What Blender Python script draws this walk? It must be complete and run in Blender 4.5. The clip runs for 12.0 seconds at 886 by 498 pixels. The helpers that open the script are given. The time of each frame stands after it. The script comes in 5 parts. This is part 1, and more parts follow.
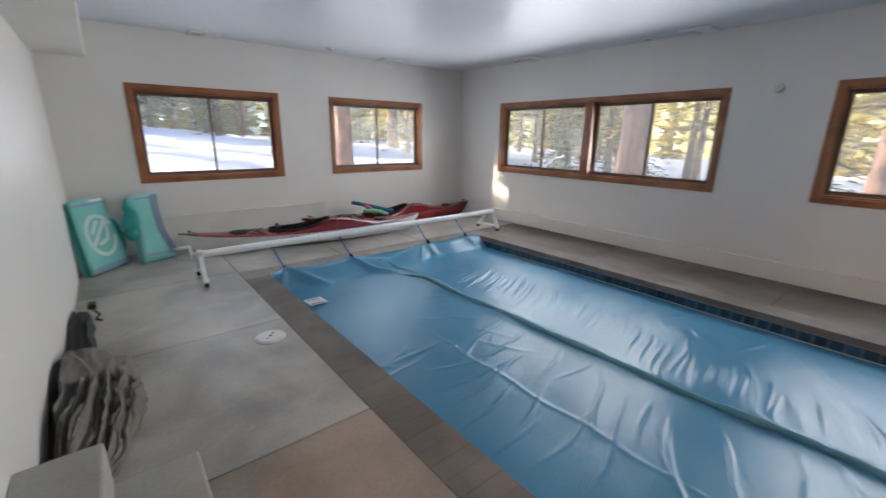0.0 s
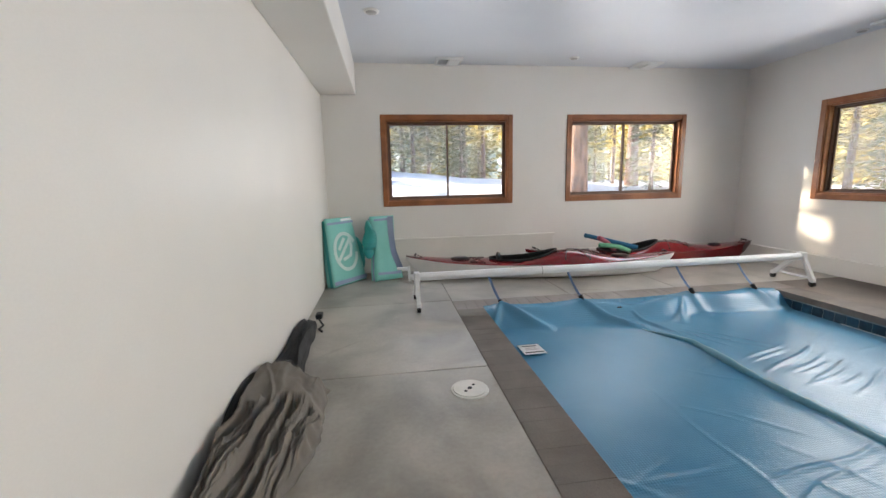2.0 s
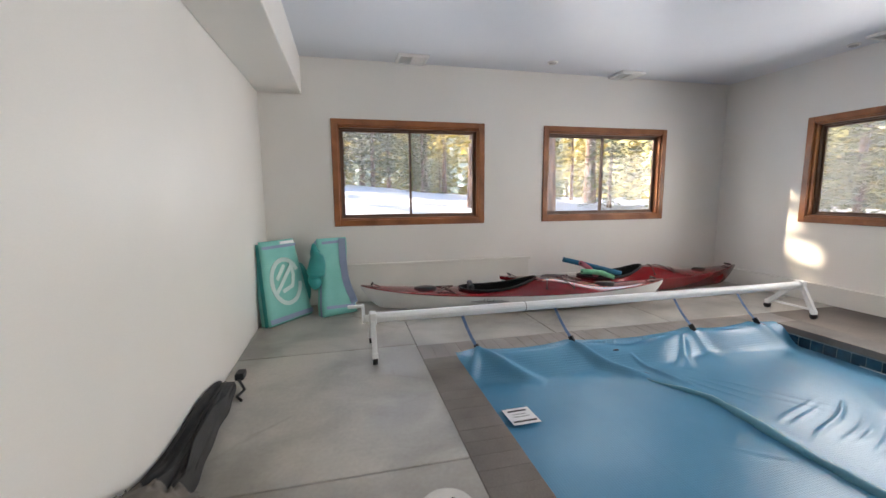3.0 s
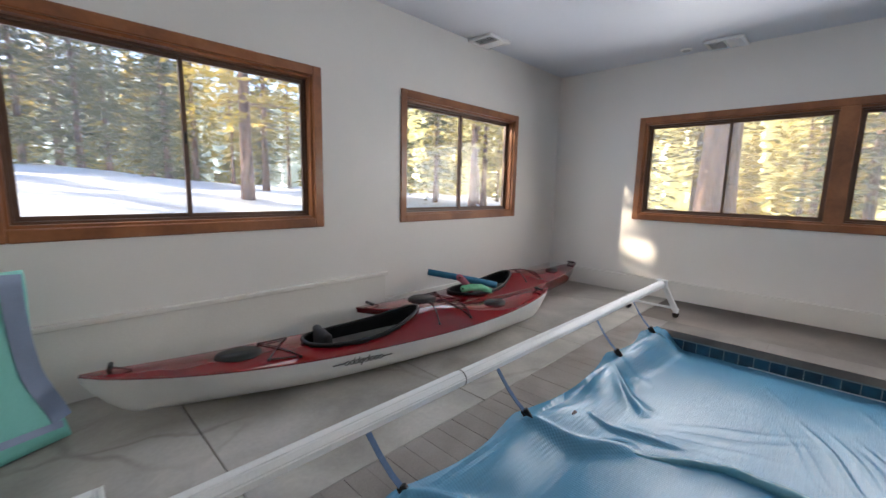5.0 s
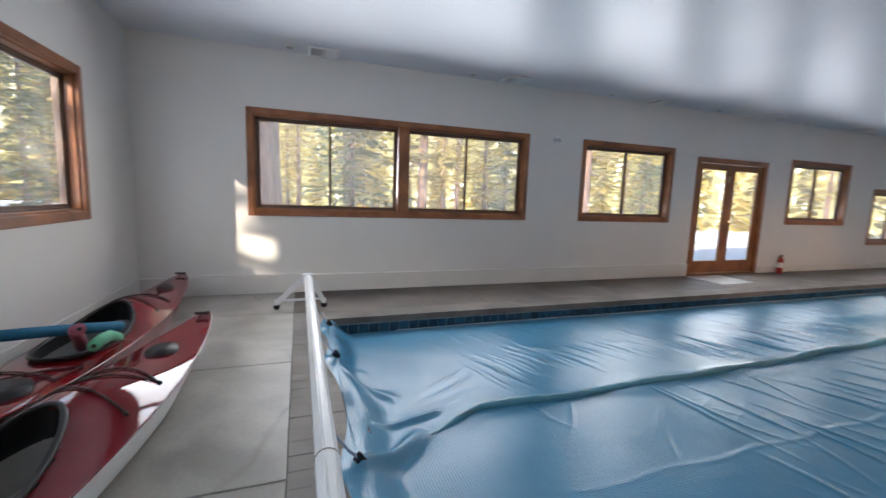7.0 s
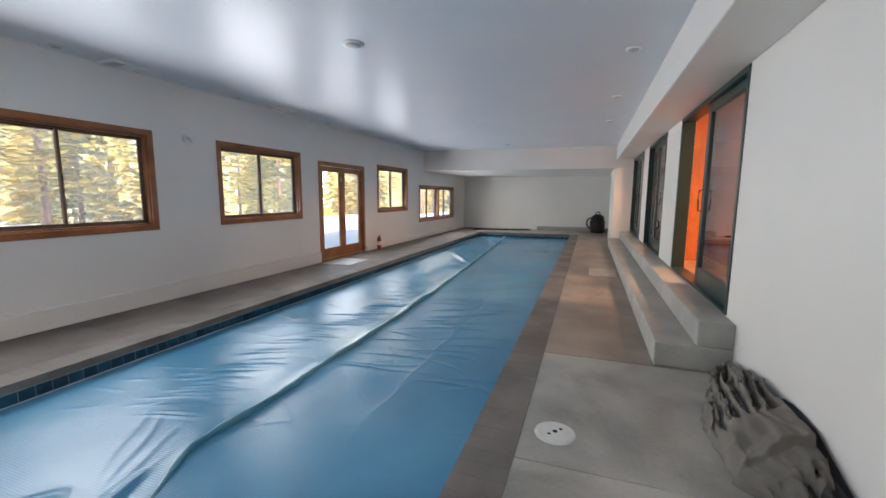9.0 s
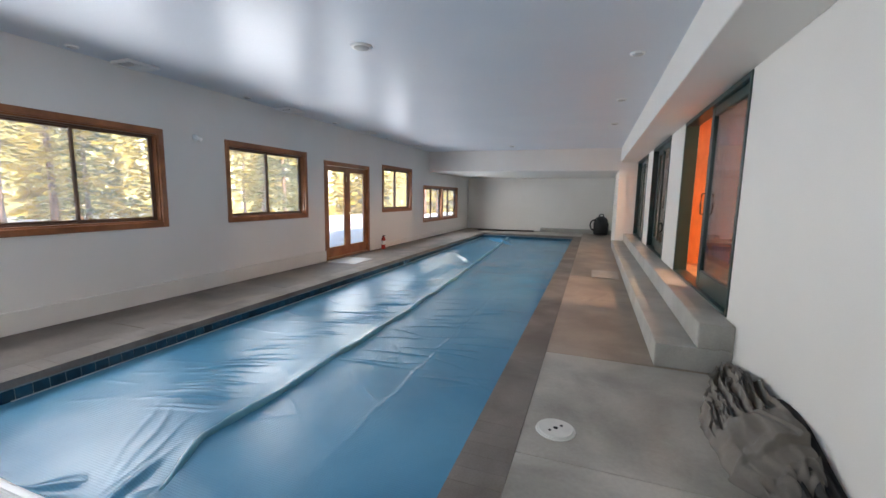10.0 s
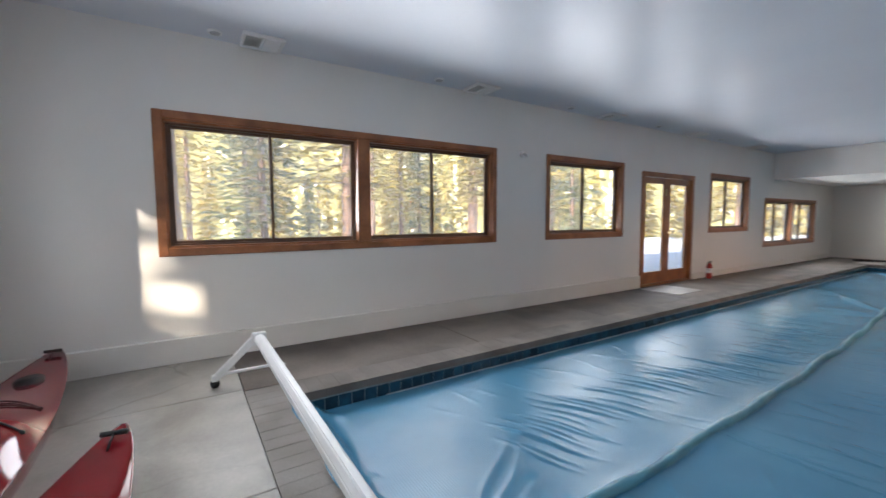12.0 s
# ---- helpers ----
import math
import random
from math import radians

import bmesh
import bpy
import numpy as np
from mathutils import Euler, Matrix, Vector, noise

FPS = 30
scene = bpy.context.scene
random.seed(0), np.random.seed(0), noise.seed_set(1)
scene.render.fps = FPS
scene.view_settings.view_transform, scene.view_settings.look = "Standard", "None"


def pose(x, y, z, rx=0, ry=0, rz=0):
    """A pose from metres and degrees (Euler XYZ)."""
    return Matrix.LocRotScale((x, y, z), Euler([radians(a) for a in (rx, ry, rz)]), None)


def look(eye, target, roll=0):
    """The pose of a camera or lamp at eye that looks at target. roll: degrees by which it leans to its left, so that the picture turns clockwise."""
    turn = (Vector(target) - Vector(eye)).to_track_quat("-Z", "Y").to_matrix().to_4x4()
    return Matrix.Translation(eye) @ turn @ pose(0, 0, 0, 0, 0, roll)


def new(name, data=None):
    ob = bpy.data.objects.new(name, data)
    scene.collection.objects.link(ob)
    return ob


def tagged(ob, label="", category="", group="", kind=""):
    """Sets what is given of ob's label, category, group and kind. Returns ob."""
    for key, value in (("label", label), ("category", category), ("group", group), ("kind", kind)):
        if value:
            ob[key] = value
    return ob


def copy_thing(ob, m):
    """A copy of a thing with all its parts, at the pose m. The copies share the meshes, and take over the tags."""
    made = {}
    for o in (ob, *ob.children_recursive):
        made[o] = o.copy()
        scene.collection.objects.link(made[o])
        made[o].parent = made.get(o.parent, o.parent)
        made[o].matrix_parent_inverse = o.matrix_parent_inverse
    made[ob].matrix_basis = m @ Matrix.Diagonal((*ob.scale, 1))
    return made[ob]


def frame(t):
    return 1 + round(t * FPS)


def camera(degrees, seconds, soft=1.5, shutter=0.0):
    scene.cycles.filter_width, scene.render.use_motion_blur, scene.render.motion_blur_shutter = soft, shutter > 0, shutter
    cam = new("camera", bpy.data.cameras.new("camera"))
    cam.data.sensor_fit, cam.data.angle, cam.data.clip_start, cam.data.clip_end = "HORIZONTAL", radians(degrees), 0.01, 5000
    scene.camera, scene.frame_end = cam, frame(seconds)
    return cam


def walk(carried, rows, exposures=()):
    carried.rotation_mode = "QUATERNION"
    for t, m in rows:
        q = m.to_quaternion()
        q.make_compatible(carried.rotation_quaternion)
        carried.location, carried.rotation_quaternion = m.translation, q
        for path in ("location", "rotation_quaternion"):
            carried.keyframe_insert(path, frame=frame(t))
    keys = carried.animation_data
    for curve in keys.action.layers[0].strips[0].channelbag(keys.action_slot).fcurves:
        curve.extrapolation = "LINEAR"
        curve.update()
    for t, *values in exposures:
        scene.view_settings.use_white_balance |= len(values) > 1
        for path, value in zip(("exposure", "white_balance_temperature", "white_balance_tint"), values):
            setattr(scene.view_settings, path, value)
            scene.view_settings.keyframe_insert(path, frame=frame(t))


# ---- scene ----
cam = camera(95.0, 12.0, shutter=0.25)
PATH = [
    (0, (0.155, 0.144, 1.64), (1.375, 1.634, 1.101), 0.7),
    (0.5, (0.275, 0.27, 1.509), (1.017, 2.058, 1.005), 0.2),
    (1, (0.367, 0.519, 1.462), (0.774, 2.423, 1.006), -0.4),
    (1.5, (0.481, 0.771, 1.329), (0.729, 2.722, 0.963), -0.8),
    (2, (0.51, 1.064, 1.317), (0.781, 3.018, 0.985), -1.3),
    (2.5, (0.576, 1.413, 1.336), (0.945, 3.355, 1.035), -1.4),
    (2.7, (0.591, 1.591, 1.343), (0.995, 3.529, 1.062), -1.0),
    (4.3, (0.628, 3.245, 1.309), (1.613, 4.967, 1.057), 0.4),
    (4.5, (0.613, 3.422, 1.305), (1.72, 5.065, 1.032), 0.6),
    (5, (0.663, 3.867, 1.308), (2.074, 5.253, 1.012), 1.3),
    (5.5, (0.687, 4.3, 1.308), (2.39, 5.299, 0.992), 2.0),
    (6, (0.697, 4.625, 1.311), (2.603, 5.138, 0.992), 2.5),
    (6.5, (0.759, 5.005, 1.299), (2.736, 4.942, 1.005), 2.6),
    (7, (0.794, 5.268, 1.251), (2.664, 4.603, 1.003), 2.0),
    (7.5, (0.896, 5.432, 1.288), (2.507, 4.264, 1.08), 0.7),
    (7.7, (0.902, 5.503, 1.303), (2.364, 4.151, 1.118), 0.2),
    (9.3, (0.855, 5.875, 1.449), (1.475, 3.993, 1.176), 0.8),
    (9.5, (0.854, 5.893, 1.444), (1.473, 4.011, 1.168), 0.9),
    (10, (0.853, 5.901, 1.442), (1.534, 4.039, 1.182), 1.0),
    (10.5, (0.948, 5.867, 1.435), (1.798, 4.07, 1.218), 1.0),
    (11, (1.216, 5.816, 1.443), (2.295, 4.144, 1.241), 1.0),
    (11.5, (1.474, 5.764, 1.345), (2.87, 4.343, 1.165), 0.1),
    (12, (1.892, 5.66, 1.295), (3.574, 4.588, 1.144), -0.2),
]
walk(cam, [(t, look(eye, target, roll)) for t, eye, target, roll in PATH], exposures=((0.0, 2.08, 5950, 13), (0.6, 2.25, 6350, 14), (1.5, 2.29, 6250, 13), (2.0, 2.38, 6400, 13), (2.6, 2.36, 6400, 14), (4.5, 2.06, 6100, 14), (5.5, 2.03, 6050, 13), (6.5, 2.02, 5900, 12), (7.6, 2.0, 5750, 12), (9.5, 2.24, 5950, 12), (10.8, 2.15, 5850, 12), (11.5, 2.12, 5880, 12), (12.0, 2.04, 5880, 12)))

# ---- light ----
LAMP_N, LAMP_E, LAMP_IN = 2.2, 7.9, 44.0
SUN_TO = Vector((0.735, -0.668, -0.43)).normalized()
world = bpy.data.worlds.new("sky")
scene.world = world
world.use_nodes = True
wn = world.node_tree.nodes
sky = wn.new("ShaderNodeTexSky")
sky.sky_type, sky.sun_disc = "NISHITA", False
sky.sun_elevation = math.asin(-SUN_TO.z)
sky.sun_rotation = math.atan2(-SUN_TO.x, -SUN_TO.y)
sky.air_density, sky.dust_density, sky.ozone_density = 1.0, 1.5, 1.0
wn["Background"].inputs["Strength"].default_value = 0.15
world.node_tree.links.new(sky.outputs[0], wn["Background"].inputs["Color"])
sun = new("sun", bpy.data.lights.new("sun", "SUN"))
sun.data.energy, sun.data.angle, sun.data.color = 5.0, radians(0.6), (1.0, 0.82, 0.58)
sun.matrix_world = look((-20, 25, 15), Vector((-20, 25, 15)) + SUN_TO)


def window_light(name, at, to, width, height, watts, color=(0.93, 0.97, 1.0), spread=180):
    lamp = new(name, bpy.data.lights.new(name, "AREA"))
    lamp.data.shape, lamp.data.size, lamp.data.size_y = "RECTANGLE", width, height
    lamp.data.energy, lamp.data.color = watts, color
    lamp.data.spread = radians(spread)
    lamp.matrix_world = look(at, Vector(at) + Vector(to))
    return lamp


# ---- materials ----
def mat(name, color, rough=0.6, color2=None, scale=6.0, detail=6.0, fine=0.0, fine_scale=120.0, bump=0.0, bump_scale=90.0, metal=0.0, stretch=(1, 1, 1), coat=0.0, rough_var=0.0, per_object=0.0, low=0.35, high=0.65):
    """A surface with a broad stain pattern, fine grain and relief, in metres of the object's own space."""
    m = bpy.data.materials.new(name)
    m.use_nodes = True
    nt = m.node_tree
    b = nt.nodes["Principled BSDF"]
    b.inputs["Roughness"].default_value, b.inputs["Metallic"].default_value = rough, metal
    b.inputs["Coat Weight"].default_value = coat
    b.inputs["Coat Roughness"].default_value = 0.08
    geo = nt.nodes.new("ShaderNodeNewGeometry")
    mp = nt.nodes.new("ShaderNodeMapping")
    mp.inputs["Scale"].default_value = stretch
    nt.links.new(geo.outputs["Position"], mp.inputs["Vector"])
    n1 = nt.nodes.new("ShaderNodeTexNoise")
    n1.inputs["Scale"].default_value, n1.inputs["Detail"].default_value = scale, detail
    n1.inputs["Distortion"].default_value = 0.4
    nt.links.new(mp.outputs[0], n1.inputs["Vector"])
    ramp = nt.nodes.new("ShaderNodeValToRGB")
    ramp.color_ramp.elements[0].position, ramp.color_ramp.elements[1].position = low, high
    ramp.color_ramp.elements[0].color = (*color, 1)
    ramp.color_ramp.elements[1].color = (*(color2 or color), 1)
    nt.links.new(n1.outputs["Fac"], ramp.inputs["Fac"])
    out = ramp.outputs["Color"]
    n2 = nt.nodes.new("ShaderNodeTexNoise")
    n2.inputs["Scale"].default_value, n2.inputs["Detail"].default_value = fine_scale, 3
    nt.links.new(mp.outputs[0], n2.inputs["Vector"])
    hsv = nt.nodes.new("ShaderNodeHueSaturation")
    val = nt.nodes.new("ShaderNodeMapRange")
    val.inputs["From Min"].default_value, val.inputs["From Max"].default_value = 0.25, 0.75
    val.inputs["To Min"].default_value, val.inputs["To Max"].default_value = 1 - fine, 1 + fine
    nt.links.new(n2.outputs["Fac"], val.inputs["Value"])
    value = val.outputs[0]
    if per_object:
        info = nt.nodes.new("ShaderNodeObjectInfo")
        rnd = nt.nodes.new("ShaderNodeMapRange")
        rnd.inputs["To Min"].default_value, rnd.inputs["To Max"].default_value = 1 - per_object, 1 + per_object
        nt.links.new(info.outputs["Random"], rnd.inputs["Value"])
        mul = nt.nodes.new("ShaderNodeMath")
        mul.operation = "MULTIPLY"
        nt.links.new(value, mul.inputs[0])
        nt.links.new(rnd.outputs[0], mul.inputs[1])
        value = mul.outputs[0]
    nt.links.new(value, hsv.inputs["Value"])
    nt.links.new(out, hsv.inputs["Color"])
    nt.links.new(hsv.outputs[0], b.inputs["Base Color"])
    if rough_var:
        rr = nt.nodes.new("ShaderNodeMapRange")
        rr.inputs["To Min"].default_value, rr.inputs["To Max"].default_value = rough - rough_var, rough + rough_var
        nt.links.new(n1.outputs["Fac"], rr.inputs["Value"])
        nt.links.new(rr.outputs[0], b.inputs["Roughness"])
    if bump:
        n3 = nt.nodes.new("ShaderNodeTexNoise")
        n3.inputs["Scale"].default_value, n3.inputs["Detail"].default_value = bump_scale, 4
        nt.links.new(mp.outputs[0], n3.inputs["Vector"])
        bp = nt.nodes.new("ShaderNodeBump")
        bp.inputs["Strength"].default_value, bp.inputs["Distance"].default_value = bump, 0.01
        nt.links.new(n3.outputs["Fac"], bp.inputs["Height"])
        nt.links.new(bp.outputs[0], b.inputs["Normal"])
    return m


def glass_mat(name, tint=(0.97, 0.98, 0.98), gloss=0.03, haze=0.0):
    m = bpy.data.materials.new(name)
    m.use_nodes = True
    nt = m.node_tree
    nt.nodes.remove(nt.nodes["Principled BSDF"])
    tr, gl, mix, fr, pw, ml = (nt.nodes.new(k) for k in ("ShaderNodeBsdfTransparent", "ShaderNodeBsdfGlossy", "ShaderNodeMixShader", "ShaderNodeLayerWeight", "ShaderNodeMath", "ShaderNodeMath"))
    tr.inputs["Color"].default_value = (*tint, 1)
    gl.inputs["Roughness"].default_value = 0.01
    fr.inputs["Blend"].default_value = 0.5
    pw.operation, pw.inputs[1].default_value = "POWER", 4.0
    ml.operation, ml.inputs[1].default_value, ml.inputs[2].default_value = "MULTIPLY_ADD", 0.4, gloss
    nt.links.new(fr.outputs["Facing"], pw.inputs[0])
    nt.links.new(pw.outputs[0], ml.inputs[0])
    nt.links.new(ml.outputs[0], mix.inputs[0])
    nt.links.new(tr.outputs[0], mix.inputs[1])
    nt.links.new(gl.outputs[0], mix.inputs[2])
    if haze:
        # translucent share that paints a pale daylight veil over the view behind
        tl, veil = nt.nodes.new("ShaderNodeBsdfTranslucent"), nt.nodes.new("ShaderNodeMixShader")
        tl.inputs["Color"].default_value = (0.9, 0.9, 0.88, 1)
        geo, nz, rg = nt.nodes.new("ShaderNodeNewGeometry"), nt.nodes.new("ShaderNodeTexNoise"), nt.nodes.new("ShaderNodeMapRange")
        nz.inputs["Scale"].default_value, nz.inputs["Detail"].default_value = 1.6, 5
        rg.inputs["To Min"].default_value, rg.inputs["To Max"].default_value = haze * 0.6, haze * 1.4
        nt.links.new(geo.outputs["Position"], nz.inputs["Vector"])
        nt.links.new(nz.outputs["Fac"], rg.inputs["Value"])
        nt.links.new(rg.outputs[0], veil.inputs[0])
        nt.links.new(mix.outputs[0], veil.inputs[1])
        nt.links.new(tl.outputs[0], veil.inputs[2])
        nt.links.new(veil.outputs[0], nt.nodes["Material Output"].inputs["Surface"])
        return m
    nt.links.new(mix.outputs[0], nt.nodes["Material Output"].inputs["Surface"])
    return m


M_WALL = mat("wall_paint", (0.74, 0.72, 0.68), 0.42, (0.78, 0.76, 0.72), 0.8, fine=0.02, bump=0.06, bump_scale=160, rough_var=0.06)
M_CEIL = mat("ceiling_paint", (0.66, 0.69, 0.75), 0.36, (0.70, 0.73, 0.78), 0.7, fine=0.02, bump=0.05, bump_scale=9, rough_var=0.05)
M_BASE = mat("base_paint", (0.70, 0.68, 0.63), 0.5, (0.76, 0.74, 0.69), 1.2, fine=0.03, bump=0.1, bump_scale=60)
M_CONC = mat("deck_concrete", (0.235, 0.22, 0.192), 0.40, (0.45, 0.425, 0.378), 1.5, detail=10, fine=0.07, fine_scale=40, bump=0.15, bump_scale=160, rough_var=0.22, low=0.34, high=0.62, per_object=0.06)


def cracked(m, dark=0.72):
    """Dark veins where the slab has cracked and taken up dirt, broken off in places."""
    nt = m.node_tree
    b = nt.nodes["Principled BSDF"]
    src = b.inputs["Base Color"].links[0].from_socket
    geo, nz, mixv, vor, rg, nm, rm, mul, mx = (nt.nodes.new(k) for k in ("ShaderNodeNewGeometry", "ShaderNodeTexNoise", "ShaderNodeVectorMath", "ShaderNodeTexVoronoi", "ShaderNodeMapRange", "ShaderNodeTexNoise", "ShaderNodeMapRange", "ShaderNodeMath", "ShaderNodeMix"))
    nz.inputs["Scale"].default_value, nz.inputs["Detail"].default_value = 2.2, 6
    mixv.operation = "MULTIPLY_ADD"
    mixv.inputs[1].default_value = (0.35, 0.35, 0.0)
    nt.links.new(geo.outputs["Position"], nz.inputs["Vector"])
    nt.links.new(nz.outputs["Color"], mixv.inputs[0])
    nt.links.new(geo.outputs["Position"], mixv.inputs[2])
    vor.feature = "DISTANCE_TO_EDGE"
    vor.inputs["Scale"].default_value = 0.75
    nt.links.new(mixv.outputs[0], vor.inputs["Vector"])
    rg.inputs["From Min"].default_value, rg.inputs["From Max"].default_value = 0.002, 0.016
    rg.inputs["To Min"].default_value, rg.inputs["To Max"].default_value = 1.0, 0.0
    nt.links.new(vor.outputs["Distance"], rg.inputs["Value"])
    nm.inputs["Scale"].default_value = 0.9
    nt.links.new(geo.outputs["Position"], nm.inputs["Vector"])
    rm.inputs["From Min"].default_value, rm.inputs["From Max"].default_value = 0.52, 0.66
    nt.links.new(nm.outputs["Fac"], rm.inputs["Value"])
    mul.operation = "MULTIPLY"
    nt.links.new(rg.outputs[0], mul.inputs[0])
    nt.links.new(rm.outputs[0], mul.inputs[1])
    mx.data_type, mx.blend_type = "RGBA", "MULTIPLY"
    nt.links.new(mul.outputs[0], mx.inputs[0])
    nt.links.new(src, mx.inputs[6])
    mx.inputs[7].default_value = (dark, dark * 0.98, dark * 0.95, 1)
    nt.links.new(mx.outputs[2], b.inputs["Base Color"])


cracked(M_CONC)
# tan tint of the warm light from the doors, put into the slab colour
M_CONC_DOORLIT = mat("doorlit_concrete", (0.19, 0.152, 0.12), 0.5, (0.33, 0.272, 0.217), 1.5, detail=10, fine=0.08, fine_scale=40, bump=0.15, bump_scale=160, rough_var=0.2, low=0.34, high=0.62, per_object=0.08)
cracked(M_CONC_DOORLIT)
# brown deck below the windows, its shade deepened in the colour
M_CONC_BROWN_SHADED = mat("brown_shaded_concrete", (0.095, 0.078, 0.064), 0.7, (0.19, 0.16, 0.134), 1.4, detail=10, fine=0.12, fine_scale=40, bump=0.15, bump_scale=160, rough_var=0.15, per_object=0.06)
M_STEP = mat("step_concrete", (0.31, 0.303, 0.275), 0.6, (0.41, 0.40, 0.366), 2.2, detail=9, fine=0.07, fine_scale=70, bump=0.12, bump_scale=160, rough_var=0.1)
M_COPE = mat("coping_brick", (0.125, 0.107, 0.092), 0.78, (0.20, 0.178, 0.157), 2.0, detail=9, fine=0.10, fine_scale=90, bump=0.15, bump_scale=150, per_object=0.05)
M_COPE_END = mat("end_coping_brick", (0.19, 0.168, 0.148), 0.62, (0.29, 0.262, 0.233), 2.0, detail=9, fine=0.10, fine_scale=90, bump=0.15, bump_scale=150, per_object=0.06)
M_BED = mat("coping_bed", (0.15, 0.132, 0.116), 0.85, (0.215, 0.193, 0.172), 3, fine=0.1)
M_JOINT = mat("joint_mortar", (0.10, 0.095, 0.09), 0.9, (0.15, 0.145, 0.14), 8, fine=0.1)
M_WOOD = mat("cedar_trim", (0.20, 0.070, 0.024), 0.34, (0.34, 0.128, 0.045), 3.0, detail=8, fine=0.10, fine_scale=40, stretch=(1, 1, 1), bump=0.05, bump_scale=60, coat=0.25)
M_SASH = mat("sash_brown", (0.10, 0.055, 0.035), 0.4, (0.14, 0.075, 0.045), 6, fine=0.05)
M_GREEN = mat("dark_green_metal", (0.008, 0.026, 0.024), 0.32, (0.013, 0.037, 0.034), 4, fine=0.06)
M_GLASS = glass_mat("window_glass", haze=0.20)
# same glass with a weaker painted veil, for the shaded north view
M_GLASS_N = glass_mat("shaded_window_glass", haze=0.07)
M_DGLASS = glass_mat("door_glass", (0.90, 0.89, 0.88), 0.26)
M_TILE = mat("blue_tile", (0.008, 0.032, 0.062), 0.16, (0.016, 0.065, 0.11), 9, fine=0.08, per_object=0.35)
M_GROUT = mat("tile_grout", (0.13, 0.19, 0.22), 0.8, (0.20, 0.26, 0.28), 12, fine=0.1)
M_SHELL = mat("pool_plaster", (0.35, 0.42, 0.46), 0.7, (0.42, 0.50, 0.54), 2, fine=0.05)


# ---- mesh helpers ----
def bm_box(bm, x0, x1, y0, y1, z0, z1, bevel=0.0, seg=1):
    r = bmesh.ops.create_cube(bm, size=1.0, matrix=Matrix.LocRotScale(((x0 + x1) / 2, (y0 + y1) / 2, (z0 + z1) / 2), None, (abs(x1 - x0), abs(y1 - y0), abs(z1 - z0))))
    if bevel:
        edges = list({e for v in r["verts"] for e in v.link_edges})
        bmesh.ops.bevel(bm, geom=edges, offset=bevel, segments=seg, affect="EDGES", profile=0.5)


def bm_cyl(bm, a, b, r, r2=None, seg=16, caps=True):
    a, b = Vector(a), Vector(b)
    d = b - a
    m = Matrix.Translation((a + b) / 2) @ d.to_track_quat("Z", "Y").to_matrix().to_4x4()
    bmesh.ops.create_cone(bm, cap_ends=caps, segments=seg, radius1=r, radius2=r if r2 is None else r2, depth=d.length, matrix=m)


def bm_tube(bm, pts, r, seg=8, closed=False):
    """A bent tube along points; r may be one radius or one for each point."""
    pts = [Vector(p) for p in pts]
    n = len(pts)
    rings = []
    for i, p in enumerate(pts):
        a = pts[(i - 1) % n] if closed or i else p
        b = pts[(i + 1) % n] if closed or i < n - 1 else p
        t = (b - a).normalized()
        s = t.cross(Vector((0, 0, 1)))
        if s.length < 0.05:
            s = t.cross(Vector((0, 1, 0)))
        s.normalize()
        u = s.cross(t)
        rad = r[i] if isinstance(r, (list, tuple)) else r
        rings.append([bm.verts.new(p + rad * (math.cos(k * math.tau / seg) * s + math.sin(k * math.tau / seg) * u)) for k in range(seg)])
    for i in range(n if closed else n - 1):
        A, B = rings[i], rings[(i + 1) % n]
        for k in range(seg):
            bm.faces.new((A[k], A[(k + 1) % seg], B[(k + 1) % seg], B[k]))
    if not closed:
        bm.faces.new(rings[0][::-1])
        bm.faces.new(rings[-1])


def mesh_of(name, bm, material, smooth=False):
    bmesh.ops.recalc_face_normals(bm, faces=bm.faces)
    me = bpy.data.meshes.new(name)
    bm.to_mesh(me)
    bm.free()
    me.materials.append(material)
    if smooth:
        me.polygons.foreach_set("use_smooth", [True] * len(me.polygons))
    return me


def part(name, bm, material, parent=None, label="", smooth=False):
    ob = new(name, mesh_of(name, bm, material, smooth))
    ob.parent = parent
    if label:
        ob["label"] = label
    return ob


def block(name, x0, x1, y0, y1, z0, z1, material, parent=None, label="", bevel=0.0, seg=2):
    bm = bmesh.new()
    bm_box(bm, x0, x1, y0, y1, z0, z1, bevel, seg)
    return part(name, bm, material, parent, label)


def thing(name, label, category, at=(0, 0, 0), group="", kind=""):
    ob = new(name)
    ob.location = at
    ob.empty_display_size = 0.05
    return tagged(ob, label, category, group, kind)


def structure(ob, label, category="structure"):
    return tagged(ob, label, category, kind="structure")


# ---- the room ----
XW, XE, YN, YS, ZC = -0.30, 6.225, 7.01, -12.0, 2.92
POOL = (1.47, 4.92, -9.9, 5.03)
ZL = 2.26            # the low ceiling over the far end
YB = -7.25
T = 0.16             # wall thickness


